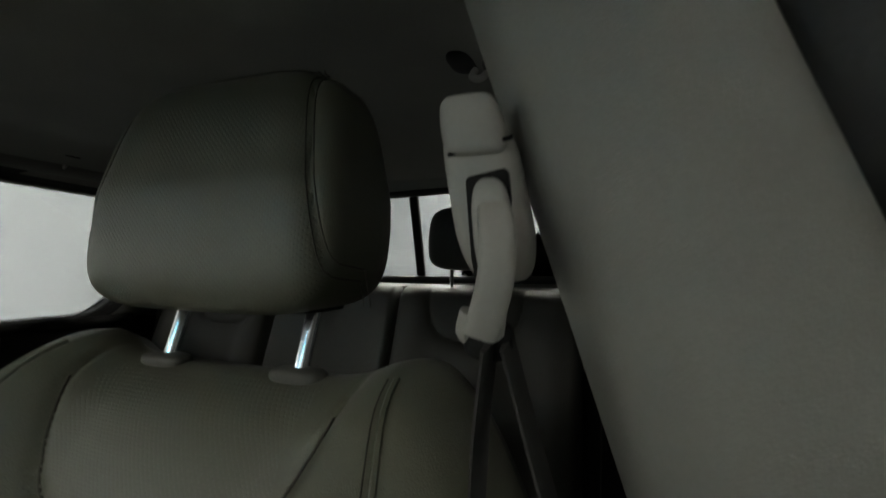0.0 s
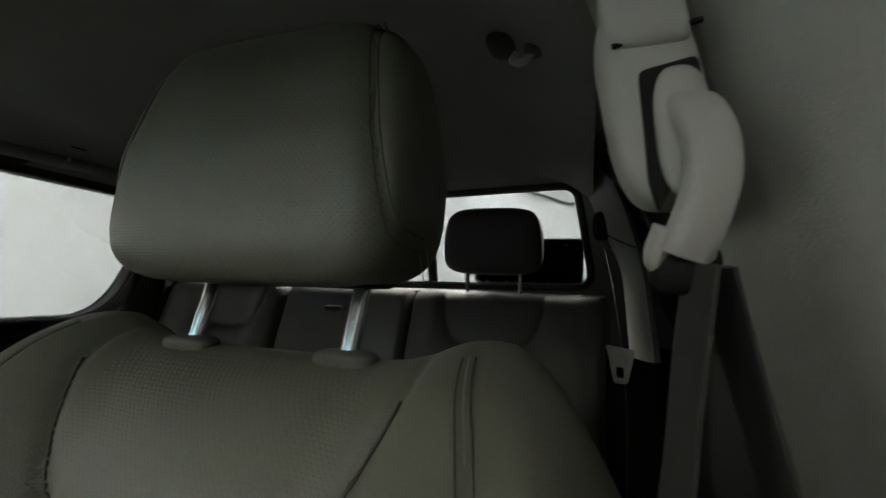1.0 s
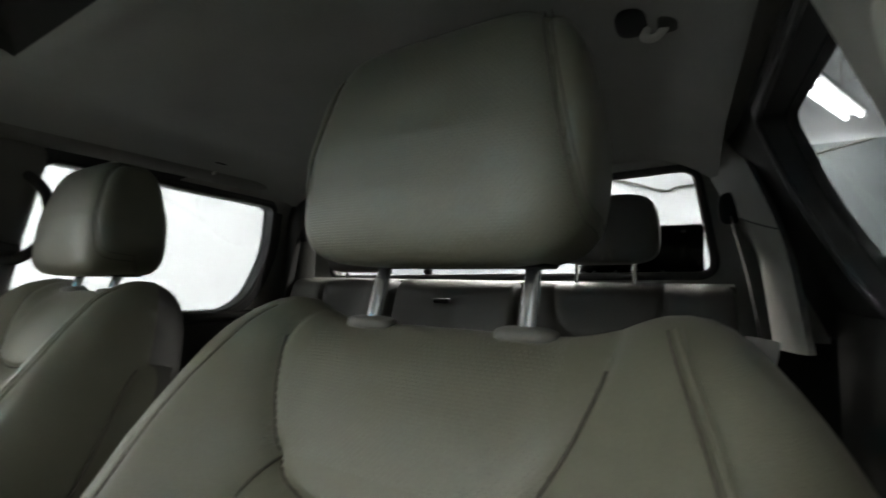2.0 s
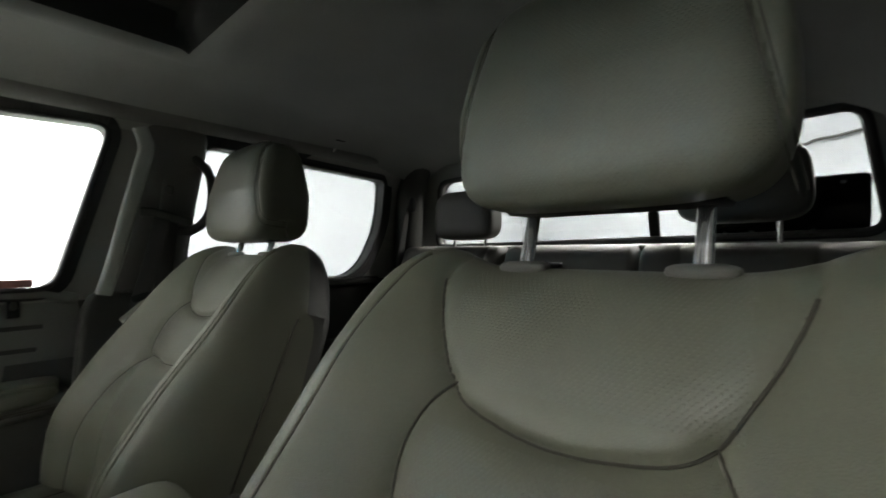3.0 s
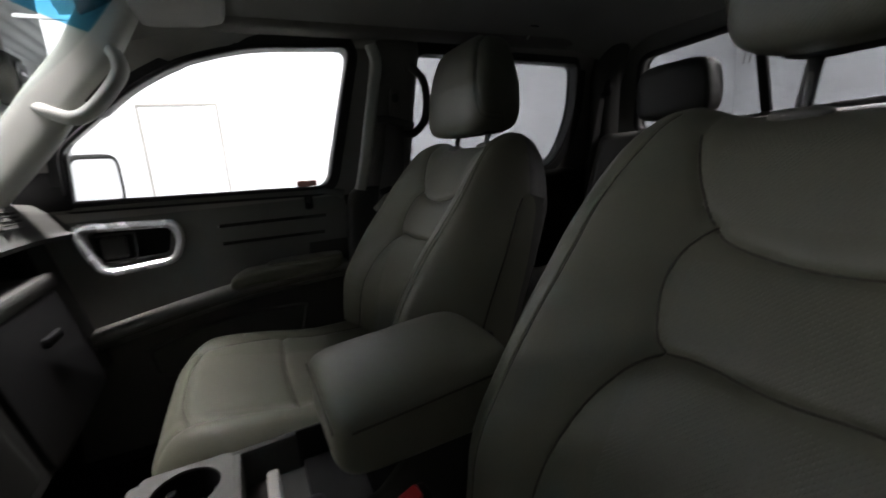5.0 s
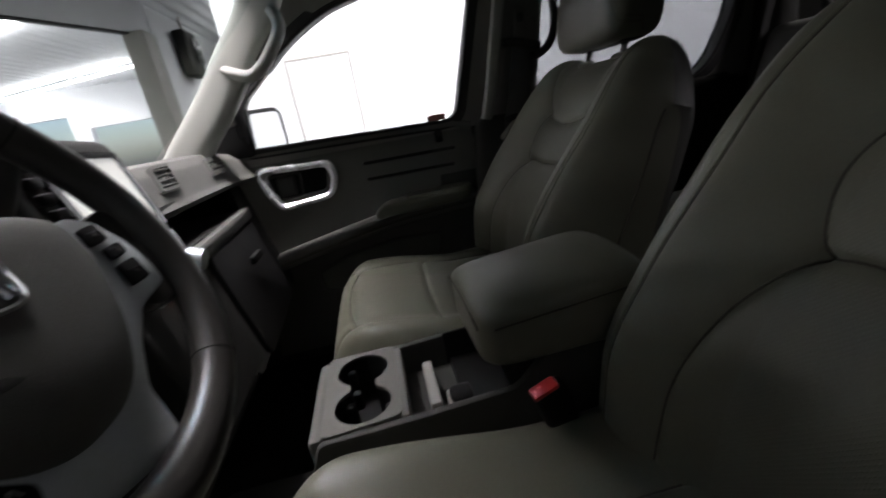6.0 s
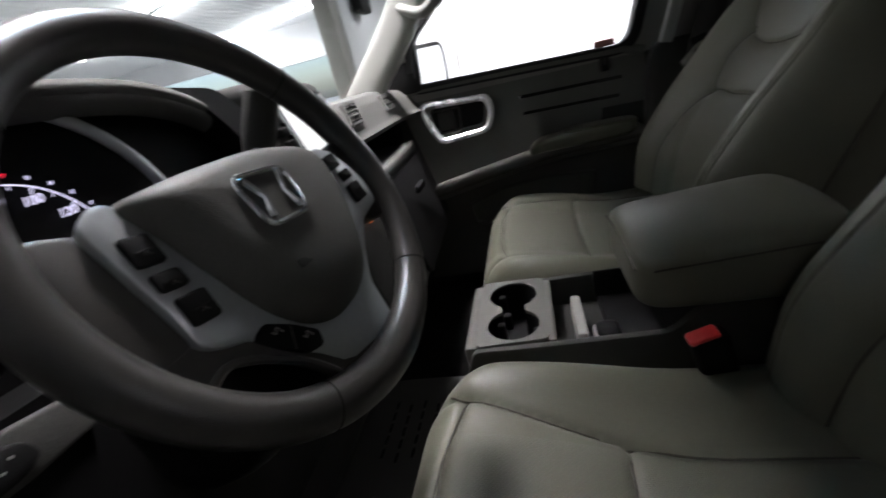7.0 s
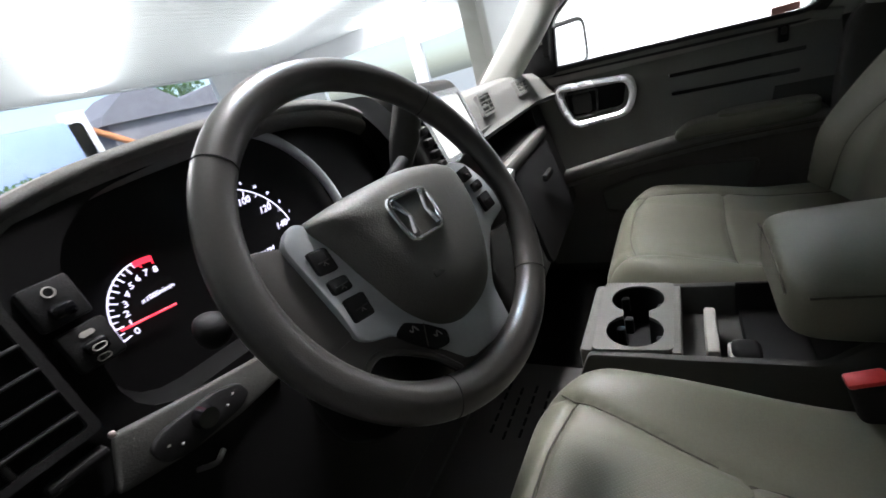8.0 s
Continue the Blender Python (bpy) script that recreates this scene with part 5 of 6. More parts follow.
part("panel", plate(rounded([(0.36, 0.74), (1.20, 0.74), (1.20, 1.40), (0.42, 1.40)], 0.02, 3), [], lambda y, z: (-0.772, y, z), (-0.06, 0, 0)), TRIM_SHADE_BLACK, rdoor)
part("armrest", puff(0.045, 0.24, 0.03, 4, 12, lambda c: c + Vector((-0.735, 0.78, 1.16))), TRIM_SHADE_BLACK, rdoor)
part("sill_pad", tube([(-0.765, 0.44, 1.385), (-0.765, 1.15, 1.385)], 0.014, 10), TRIM_SHADE_BLACK, rdoor)
ddoor = thing("rear_driver_door", "rear door trim on the driver side, blackened for shade", "car door")
part("panel", plate(rounded([(0.42, 0.74), (1.20, 0.74), (1.20, 1.47), (0.46, 1.475)], 0.02, 3), [], lambda y, z: (XD(z) - 0.01 if z > 1.4 else 0.815, y, z), (0.06, 0, 0)), TRIM_SHADE_BLACK, ddoor)
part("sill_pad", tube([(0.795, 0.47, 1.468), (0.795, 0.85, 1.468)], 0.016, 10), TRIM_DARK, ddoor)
part("lock_knob", box(0.785, 0.60, 1.49, 0.02, 0.03, 0.03, 0.006), BLACK, ddoor)
# Closed door out of view, added to keep light off the lower seats.
closed = thing("unseen_driver_door", "unseen driver door trim, added to shut light out of the cab side", "car door")
part("panel", box(0.86, -0.14, 1.07, 0.05, 0.82, 0.68, 0.02, 3), TRIM_DARK, closed)
part("armrest", puff(0.05, 0.24, 0.03, 4, 10, lambda c: c + Vector((0.82, -0.05, 1.13))), TRIM_MID, closed)
part("sill_pad", tube([(0.84, -0.53, 1.41), (0.84, 0.26, 1.41)], 0.02, 10), TRIM_DARK, closed)
# lower pillar covers
for x, y in ((-0.735, 0.315),):
    tagged(link("pillar_foot", puff(0.03, 0.075, 0.34, 6, 12, lambda c: c + Vector((x, y + 0.04 * c.z, 1.06))), TRIM_DARK), "dark lower pillar cover", "pillar trim", kind="structure")

# outside mirror
mirror = thing("door_mirror", "white door mirror with black rim outside the window", "mirror", pose(-1.035, -0.405, 1.475, 0, 0, -28) @ Matrix.Scale(1.12, 4))
shell = rounded([(-0.085, -0.062), (0.095, -0.062), (0.078, 0.03), (0.055, 0.062), (-0.085, 0.066)], 0.03, 5)
part("housing", prism(shell, lambda a, b: (a, 0.0, b), (0, -0.10, 0), 0.02, 3), CAR_PAINT, mirror)
part("rim", tube([(p[0], 0.002, p[1]) for p in shell], 0.007, 8, True), BLACK, mirror, "black rim")
part("glass", prism([(p[0] * 0.93, p[1] * 0.93) for p in shell], lambda a, b: (a, 0.003, b), (0, 0.003, 0)), CHROME, mirror, "mirror glass", False)
part("arm", box(0.12, -0.03, -0.05, 0.10, 0.05, 0.03, 0.01), BLACK, mirror)

# ---- dashboard ----
dash = thing("dashboard", "dark grey grained dashboard with hooded gauges and screen", "dashboard")


def dash_pad(u, v):
    """Top and face of the dashboard: from the windscreen over the crown, then down to the knees."""
    x = -0.80 + 1.62 * u
    prof = [(-0.94, 1.385), (-0.77, 1.415), (-0.60, 1.440), (-0.507, 1.446), (-0.478, 1.441), (-0.465, 1.42), (-0.447, 1.365), (-0.442, 1.355)]
    k = v * (len(prof) - 1)
    i = min(int(k), len(prof) - 2)
    t = k - i
    y = prof[i][0] * (1 - t) + prof[i + 1][0] * t
    z = prof[i][1] * (1 - t) + prof[i + 1][1] * t
    arc = -0.06 * (1 - (1 - min(1, abs(x) / 0.73) ** 2))
    side = bump01((abs(x) - 0.66) / 0.14)
    if 0.03 < x < 0.665 and y > -0.505:
        return (x, -0.505, z)
    return (x, y + 0.05 * side * v - 0.03 * (1 - v) * (1 - side), z - 0.035 * side * (1 - v))


part("pad", surface(dash_pad, 90, 42, (0, -0.01, -0.012)), DASH_TOP, dash)
# passenger side: open shelf, face panel, glove box
face_out = rounded([(-0.78, 1.368), (-0.19, 1.368), (-0.19, 1.02), (-0.76, 1.02)], 0.02, 3)
shelf = rounded([(-0.685, 1.358), (-0.240, 1.362), (-0.232, 1.285), (-0.655, 1.280)], 0.02, 4)
FY = lambda z: -0.447 + (1.36 - z) * 0.25
BEND = lambda x: 0.05 * (-0.25 - x)
# Darker than the pad: shade below the dash top is coloured in.
part("passenger_face", plate(face_out, [shelf], lambda x, z: (x, FY(z) - BEND(x), z), (0, -0.02, 0)), TRIM_SHADE_BLACK, dash)
bm = bmesh.new()
n = len(shelf)
rim_v = [bm.verts.new((p[0], FY(p[1]) - 0.018 - BEND(p[0]), p[1])) for p in shelf]
deep_v = [bm.verts.new((p[0], FY(p[1]) - 0.16 - BEND(p[0]) * 0.5, p[1])) for p in shelf]
for i in range(n):
    bm.faces.new((rim_v[i], rim_v[(i + 1) % n], deep_v[(i + 1) % n], deep_v[i]))
bm.faces.new(deep_v)
bmesh.ops.recalc_face_normals(bm, faces=bm.faces[:])
part("shelf_box", bm, BLACK, dash, "dark open shelf", False)
part("shelf_lip", tube([(x, FY(1.266) + 0.004 - BEND(x), 1.266) for x in [-0.675 + 0.455 * k / 12 for k in range(13)]], 0.01, 14, False, (0.013, 0.017, (0, 1, 0))), DASH_TOP, dash, "rounded shelf lip")
# The lid's black puts the footwell's shade into its colour.
glove = part("glove_box", prism(rounded([(-0.665, 1.245), (-0.275, 1.255), (-0.27, 1.02), (-0.64, 1.02)], 0.025, 4), lambda x, z: (x, FY(z) + 0.012 - BEND(x), z), (0, -0.03, 0), 0.006), BLACK, dash, "glove box lid, blackened for the dash's shade")
part("glove_latch", box(-0.46, FY(1.19) + 0.02, 1.19, 0.07, 0.014, 0.02, 0.005), BLACK, glove)
part("lower_dash", box(-0.02, -0.52, 1.04, 1.36, 0.16, 0.30, 0.04, 3), BLACK, dash)


def vent(x, z, w, h, slats, y, tilt=22, mat=TRIM_DARK, skew=0.0, rise=0.006):
    """Louvred air vent with a frame, slats and a small tab."""
    m = pose(x, y, z, tilt, 0, 0) @ Matrix(((1, 0, skew, 0), (0, 1, 0, 0), (0, 0, 1, 0), (0, 0, 0, 1)))
    out = rounded([(-w / 2, -h / 2), (w / 2, -h / 2), (w / 2, h / 2), (-w / 2, h / 2)], 0.006, 3)
    inn = rounded([(-w / 2 + 0.006, -h / 2 + 0.006), (w / 2 - 0.006, -h / 2 + 0.006), (w / 2 - 0.006, h / 2 - 0.006), (-w / 2 + 0.006, h / 2 - 0.006)], 0.004, 3)
    fr = part("vent_frame", plate(out, [inn], lambda a, b: m @ Vector((a, rise, b)), m.to_3x3() @ Vector((0, -0.012, 0))), mat, dash, "vent frame", False)
    # Near-black back sheet stands for the shade between the slats.
    part("vent_back", prism(inn, lambda a, b: m @ Vector((a, -0.001, b)), m.to_3x3() @ Vector((0, -0.003, 0))), SHADED_BLACK, fr, smooth=False)
    for k in range(slats):
        zz = -h / 2 + h * (k + 1) / (slats + 1)
        bm = box(0, rise - 0.004, zz, w - 0.012, 0.010, 0.0028, 0.001)
        bmesh.ops.transform(bm, matrix=m, verts=bm.verts[:])
        part("slat", bm, mat, fr)
    for nm, bm in (("divider", box(-w * 0.12, rise - 0.003, 0, 0.004, 0.006, h - 0.012, 0.001)), ("tab", box(w * 0.2, rise - 0.001, -h * 0.08, 0.012, 0.008, 0.010, 0.003))):
        bmesh.ops.transform(bm, matrix=m, verts=bm.verts[:])
        part(nm, bm, mat, fr)


vent(-0.345, 1.413, 0.076, 0.054, 4, -0.4655, 22, DASH_TOP, -0.45, 0.0035)
vent(-0.632, 1.410, 0.100, 0.046, 4, -0.4640, 22, DASH_TOP, -0.35, 0.0035)
# centre stack with screen and keys
stack = part("console_tower", prism(rounded([(-0.262, 1.475), (-0.03, 1.49), (-0.01, 1.30), (-0.02, 1.05), (-0.235, 1.05), (-0.245, 1.30)], 0.025, 4), lambda x, z: (x, -0.412 - (z - 1.3) * 0.32, z), (0, -0.09, 0), 0.012, 3), TRIM_SHADE_BLACK, dash, "charcoal centre tower")
SY = lambda z: -0.410 - (z - 1.3) * 0.32
part("screen", prism(rounded([(-0.232, 1.446), (-0.075, 1.455), (-0.072, 1.352), (-0.226, 1.345)], 0.008, 3), lambda x, z: (x, SY(z) + 0.003, z), (0, -0.004, 0)), SCREEN, stack, "bright pale display", False)
part("screen_bezel", plate(rounded([(-0.242, 1.456), (-0.062, 1.466), (-0.060, 1.338), (-0.236, 1.332)], 0.01, 3), [rounded([(-0.232, 1.446), (-0.075, 1.455), (-0.072, 1.352), (-0.226, 1.345)], 0.008, 3)], lambda x, z: (x, SY(z) + 0.006, z), (0, -0.008, 0)), GLOSS_BLACK, stack, smooth=False)
for k in range(6):
    part("key", box(-0.045, SY(1.45 - k * 0.02) + 0.003, 1.45 - k * 0.02, 0.022, 0.012, 0.014, 0.003), BLACK, stack, "black key")
part("radio_face", prism(rounded([(-0.235, 1.322), (-0.035, 1.322), (-0.035, 1.25), (-0.23, 1.25)], 0.01, 3), lambda x, z: (x, SY(z) + 0.004, z), (0, -0.006, 0)), SATIN, stack, "silver control face", False)
for k in range(5):
    part("key", box(-0.20 + k * 0.028, SY(1.30) + 0.008, 1.30, 0.02, 0.01, 0.012, 0.003), BLACK, stack)
for x in (-0.215, -0.06):
    bm = bmesh.new()
    bmesh.ops.create_cone(bm, cap_ends=True, segments=24, radius1=0.02, radius2=0.018, depth=0.024)
    bmesh.ops.transform(bm, matrix=pose(x, SY(1.265) + 0.016, 1.265, -90 - 15, 0, 0), verts=bm.verts[:])
    part("knob", bm, SATIN, stack, "silver rotary knob")
part("hazard_lamp", box(-0.13, SY(1.225) + 0.004, 1.225, 0.018, 0.006, 0.004, 0.001), ORANGE_GLOW, stack, "small orange lamp")

stack.matrix_basis = Matrix.Translation((0.050, 0, 0.016))

# gauge hood, cluster recess, and the rest of the driver's side, which stands a little deeper
passenger_side = set(dash.children)
vent(0.605, 1.395, 0.125, 0.112, 5, -0.418, 12, BLACK)


def hood(u, v):
    """Crown over the gauges; u across, v from the windscreen side to the lip and over it."""
    x = 0.665 - 0.655 * u
    t = 2 * u - 1
    rise = 0.104 * (1 - abs(t) ** 3.4) - 0.014 * max(0, -t)
    if v < 0.75:
        k = v / 0.75
        return (x, -0.75 + 0.295 * k + 0.012 * (1 - t * t) * k, 1.395 + (0.020 + rise) * bump01(k * 1.1))
    k = (v - 0.75) / 0.25
    return (x, -0.455 + 0.012 * (1 - t * t) + 0.014 * math.sin(k * math.pi) * 0.8 - 0.02 * k, 1.415 + rise - 0.022 * k)


part("gauge_hood", surface(hood, 50, 40, (0, -0.004, -0.008)), DASH_TOP, dash, "padded gauge hood")
GY = lambda z: -0.460 - (z - 1.4) * 0.25
recess_in = rounded([(0.528, 1.318), (0.075, 1.290), (0.065, 1.43), (0.11, 1.490), (0.30, 1.508), (0.46, 1.485), (0.50, 1.455)], [0.05, 0.04, 0.03, 0.03, 0.1, 0.04, 0.03], 5)
recess_out = rounded([(0.65, 1.30), (0.0, 1.265), (0.0, 1.43), (0.06, 1.497), (0.30, 1.516), (0.48, 1.495), (0.58, 1.45), (0.65, 1.43)], 0.02, 3)
# Surround, wall and face carry the recess's shade in their near-zero black.
part("gauge_surround", plate(recess_out, [recess_in], lambda x, z: (x, -0.430 - (z - 1.4) * 0.22, z), (0, -0.012, 0)), SHADED_BLACK, dash, "black panel round the gauges")
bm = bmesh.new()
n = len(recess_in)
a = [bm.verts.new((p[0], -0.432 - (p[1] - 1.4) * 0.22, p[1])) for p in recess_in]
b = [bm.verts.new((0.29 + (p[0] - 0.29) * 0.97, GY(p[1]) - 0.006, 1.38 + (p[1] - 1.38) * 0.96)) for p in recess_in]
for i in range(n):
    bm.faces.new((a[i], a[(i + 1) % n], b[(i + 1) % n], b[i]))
part("recess_wall", bm, SHADED_BLACK, dash, "recess wall blackened for its shade")
cluster = part("gauge_face", prism([(0.29 + (p[0] - 0.29) * 0.98, 1.38 + (p[1] - 1.38) * 0.97) for p in recess_in], lambda x, z: (x, GY(z) - 0.004, z), (0, -0.004, 0)), SHADED_BLACK, dash, "matt black gauge face, darkened for recess shade", False)


def on_face(x, z, turn=0.0, lift=0.001):
    """A pose on the gauge face, whose writing reads from the driver's side."""
    return Matrix.Translation((x, GY(z) + lift, z)) @ pose(0, 0, 0, 90 + 14, 0, 180) @ pose(0, 0, 0, 0, 0, turn)


def dial(cx, cz, r, labels, a0, a1, size, red_from=None, minor=2):
    """Arc, ticks and numbers of a gauge; angles counted from the driver's left, clockwise."""
    pt = lambda a, q, lift=0.0012: Vector((cx + q * math.cos(a), GY(cz + q * math.sin(a)) + lift, cz + q * math.sin(a)))
    n = len(labels) - 1
    ang = lambda k: math.radians(a0 + (a1 - a0) * k / n)
    split = n if red_from is None else red_from
    part("arc", tube([pt(ang(split * k / 30), r) for k in range(31)], 0.0007, 5), GAUGE_WHITE, cluster, "lit white scale")
    if red_from is not None:
        part("arc", tube([pt(ang(split + (n - split) * k / 10), r - 0.002) for k in range(11)], 0.0028, 5), GAUGE_RED, cluster, "red scale end")
    for k in range(n * minor + 1):
        a, major = ang(k / minor), k % minor == 0
        part("tick", tube([pt(a, r), pt(a, r - (0.007 if major else 0.0045))], 0.0007 if major else 0.0005, 5), GAUGE_WHITE if k / minor <= split else GAUGE_RED, cluster)
    for k, s in enumerate(labels):
        if s:
            a = ang(k)
            q = r - 0.0125
            words(s, size, GAUGE_WHITE, cluster, on_face(cx + q * math.cos(a), cz + q * math.sin(a)))


dial(0.445, 1.376, 0.046, ["0", "1", "2", "3", "4", "5", "6", "7", "8"], -8, 103, 0.0085, 6.6)
words("x1000r/min", 0.0065, GAUGE_WHITE, cluster, on_face(0.447, 1.390, 0))
part("needle", tube([Vector((0.488, GY(1.379) + 0.004, 1.379)), Vector((0.442, GY(1.375) + 0.004, 1.375))], 0.0012, 6), GAUGE_RED, cluster, "glowing red needle")
dial(0.346, 1.386, 0.0625, ["60", "80", "100", "120", "140"], 62, 176, 0.0115, None, 2)
for k, s in enumerate("PRND21"):
    q = math.radians(105 + 13 * k)
    words(s, 0.005, GAUGE_RED if k == 0 else GAUGE_WHITE, cluster, on_face(0.346 + 0.070 * math.cos(q), 1.386 + 0.070 * math.sin(q)))
words("091794", 0.0075, GAUGE_WHITE, cluster, on_face(0.333, 1.372))
part("line", tube([Vector((0.375, GY(1.362) + 0.001, 1.362)), Vector((0.30, GY(1.362) + 0.001, 1.362))], 0.0006, 5), GAUGE_WHITE, cluster)
ring = [Vector((0.330 + 0.122 * math.cos(q), GY(1.392 + 0.117 * math.sin(q)) + 0.012, 1.392 + 0.117 * math.sin(q))) for q in [math.radians(72 + 112 * k / 40) for k in range(41)]]
part("gauge_ring", tube(ring, 0.006, 10), SATIN, dash, "silver arched gauge ring")
# switches left of the gauges
SWY = lambda z: -0.424 - (z - 1.4) * 0.22
for x, z, h in ((0.518, 1.4255, 0.033), (0.516, 1.389, 0.032)):
    sw = part("switch_block", box(x, SWY(z) - 0.004, z, 0.031, 0.016, h, 0.003, 2, pose(0, 0, 0, 12, 0, 0)), BLACK, dash, "black switch block")
    low = z - 0.005 if z > 1.41 else z
    part("rocker", box(x, SWY(low) + 0.005, low, 0.015, 0.010, 0.010, 0.003), GLOSS_BLACK, sw, "black rocker")
    for k in ((0.0095,) if z > 1.41 else (0.0105, 0.0, -0.0095)):
        mark = rounded([(-0.004, -0.0018), (0.003, -0.0022), (0.005, 0.0), (0.003, 0.0022), (-0.004, 0.0018), (-0.0055, 0.0)], 0.001, 3)
        lift = 0.0045 if k else 0.0105
        zz = z + k
        if z > 1.41:
            part("symbol", tube([(x + 0.0035 * math.cos(q), SWY(zz + 0.0035 * math.sin(q)) + 0.0047, zz + 0.0035 * math.sin(q)) for q in [2 * math.pi * t / 16 for t in range(16)]], 0.0006, 5, True), TRIM_LIGHT, sw, "pale round symbol")
        elif k > 0:
            part("symbol", prism(mark, lambda a, b: (x + a, SWY(zz + b) + 0.0047, zz + b), (0, 0.0004, 0)), TRIM_LIGHT, sw, "pale symbol", False)
        else:
            part("symbol", tube([(x + p[0] * 0.9, SWY(zz + p[1]) + lift, zz + p[1]) for p in mark], 0.0004, 5, True), TRIM_LIGHT, sw, "pale outline symbol")
KY = lambda z: -0.396 + (1.26 - z) * 0.2
# Knee panel's shade is coloured in, near black below the lighter band.
part("lower_panel", prism(rounded([(0.66, 1.345), (0.535, 1.330), (0.42, 1.298), (0.30, 1.285), (0.02, 1.28), (0.02, 1.05), (0.66, 1.05)], 0.03, 4), lambda x, z: (x, KY(z) - 0.006, z), (0, -0.03, 0), 0.008), SHADED_BLACK, dash, "knee panel blackened for the shade under the dash")
part("switch_band", prism(rounded([(0.540, 1.328), (0.503, 1.319), (0.465, 1.311), (0.419, 1.302), (0.412, 1.272), (0.462, 1.272), (0.512, 1.278), (0.560, 1.290)], 0.006, 3), lambda x, z: (x, KY(z), z), (0, -0.012, 0), 0.003), TRIM_DARK, dash, "dark grey band under the gauges")
ctl = part("mirror_switch", prism(rounded([(0.531, 1.303), (0.517, 1.309), (0.469, 1.306), (0.451, 1.298), (0.448, 1.285), (0.461, 1.279), (0.512, 1.280), (0.529, 1.287)], 0.005, 3), lambda x, z: (x, KY(z) + 0.004, z), (0, -0.012, 0), 0.002), BLACK, dash, "black mirror switch panel")
bm = bmesh.new()
bmesh.ops.create_cone(bm, cap_ends=True, segments=24, radius1=0.0105, radius2=0.0085, depth=0.009)
bmesh.ops.transform(bm, matrix=pose(0.489, KY(1.296) + 0.007, 1.296, -90, 0, 0), verts=bm.verts[:])
part("knob", bm, GLOSS_BLACK, ctl, "glossy round knob")
for x, z in ((0.462, 1.295), (0.470, 1.290), (0.512, 1.291), (0.520, 1.297)):
    part("symbol", puff(0.0012, 0.0006, 0.0010, 2.5, 5, lambda c, x=x, z=z: c + Vector((x, KY(z) + 0.0045, z))), TRIM_LIGHT, ctl, "tiny pale symbol")
part("vent_dial", box(0.566, -0.404, 1.326, 0.036, 0.012, 0.008, 0.003), BLACK, dash, "ribbed vent wheel")
for x, z in ((0.542, 1.333), (0.592, 1.318)):
    part("mark", box(x, -0.401, z, 0.005, 0.004, 0.005, 0.002), TRIM_LIGHT, dash, "small pale dot")
part("bonnet_release", tube(smooth_path([(0.514, -0.398, 1.263), (0.503, -0.388, 1.262), (0.492, -0.396, 1.261)], 5), 0.0025, 8), TRIM_SHADE_BLACK, dash)

DRIVER_SIDE = Matrix.Translation((0.007, -0.026, 0.006))
for piece in set(dash.children) - passenger_side:
    piece.matrix_basis = DRIVER_SIDE

# ---- steering wheel ----
wheel_m = pose(0.332, -0.285, 1.395, 0, 0, -8) @ pose(0, 0, 0, 27, 0, 0) @ pose(0, 0, 0, 0, -3, 0) @ Matrix.Scale(0.90, 4)
wheel = thing("steering_wheel", "dark leather steering wheel with silver spokes and button pads", "steering wheel", wheel_m)
# local axes: x towards the door, y towards the driver, z up the wheel's plane
RW = 0.171
bm = bmesh.new()
rings = []
for k in range(120):
    a = 2 * math.pi * k / 120
    low = math.exp(-((math.degrees(a) - 270) / 38) ** 2)
    c = Vector((math.cos(a), 0, math.sin(a)))
    thick, deep = 0.0165 + 0.003 * low, 0.0165
    rings.append([bm.verts.new(c * (RW - 0.004 * low + thick * math.cos(b)) + Vector((0, deep * math.sin(b), 0))) for b in [2 * math.pi * j / 16 for j in range(16)]])
for k in range(120):
    for j in range(16):
        bm.faces.new((rings[k][j], rings[k][(j + 1) % 16], rings[(k + 1) % 120][(j + 1) % 16], rings[(k + 1) % 120][j]))
bmesh.ops.recalc_face_normals(bm, faces=bm.faces[:])
rim_ob = part("rim", bm, WHEEL_LEATHER, wheel)
for deg in (39, 138, 226, 297):
    a = math.radians(deg)
    c = Vector((math.cos(a), 0, math.sin(a)))
    part("rim_seam", tube([c * (RW - 0.004 * math.exp(-((deg - 270) / 38) ** 2) + (0.0166 + 0.003 * math.exp(-((deg - 270) / 38) ** 2)) * math.cos(b)) + Vector((0, 0.0166 * math.sin(b), 0)) for b in [2 * math.pi * j / 24 for j in range(24)]], 0.0006, 5, True), BLACK, rim_ob, "dark seam")
# hub cover
hub = rounded([(-0.098, 0.028), (-0.075, 0.042), (-0.020, 0.052), (0.058, 0.048), (0.114, 0.040), (0.099, 0.012), (0.089, -0.028), (0.069, -0.070), (0.038, -0.100), (0.009, -0.112), (-0.038, -0.107), (-0.069, -0.072), (-0.096, -0.016)], [0.016, 0.03, 0.05, 0.05, 0.016, 0.03, 0.04, 0.04, 0.03, 0.03, 0.025, 0.05, 0.03], 5)


bm = bmesh.new()
ringsv = []
for k in range(25):
    t = (k / 24) ** 0.6
    rr = [bm.verts.new((p.x * (0.02 + 0.98 * t), -0.010 * t ** 8 + 0.024 * (1 - t ** 7) ** 0.6 + 0.006 * (1 - t * t), p.y * (0.02 + 0.98 * t))) for p in hub]
    ringsv.append(rr)
for k in range(24):
    for j in range(len(hub)):
        bm.faces.new((ringsv[k][j], ringsv[k][(j + 1) % len(hub)], ringsv[k + 1][(j + 1) % len(hub)], ringsv[k + 1][j]))
bm.faces.new(ringsv[0])
bmesh.ops.recalc_face_normals(bm, faces=bm.faces[:])
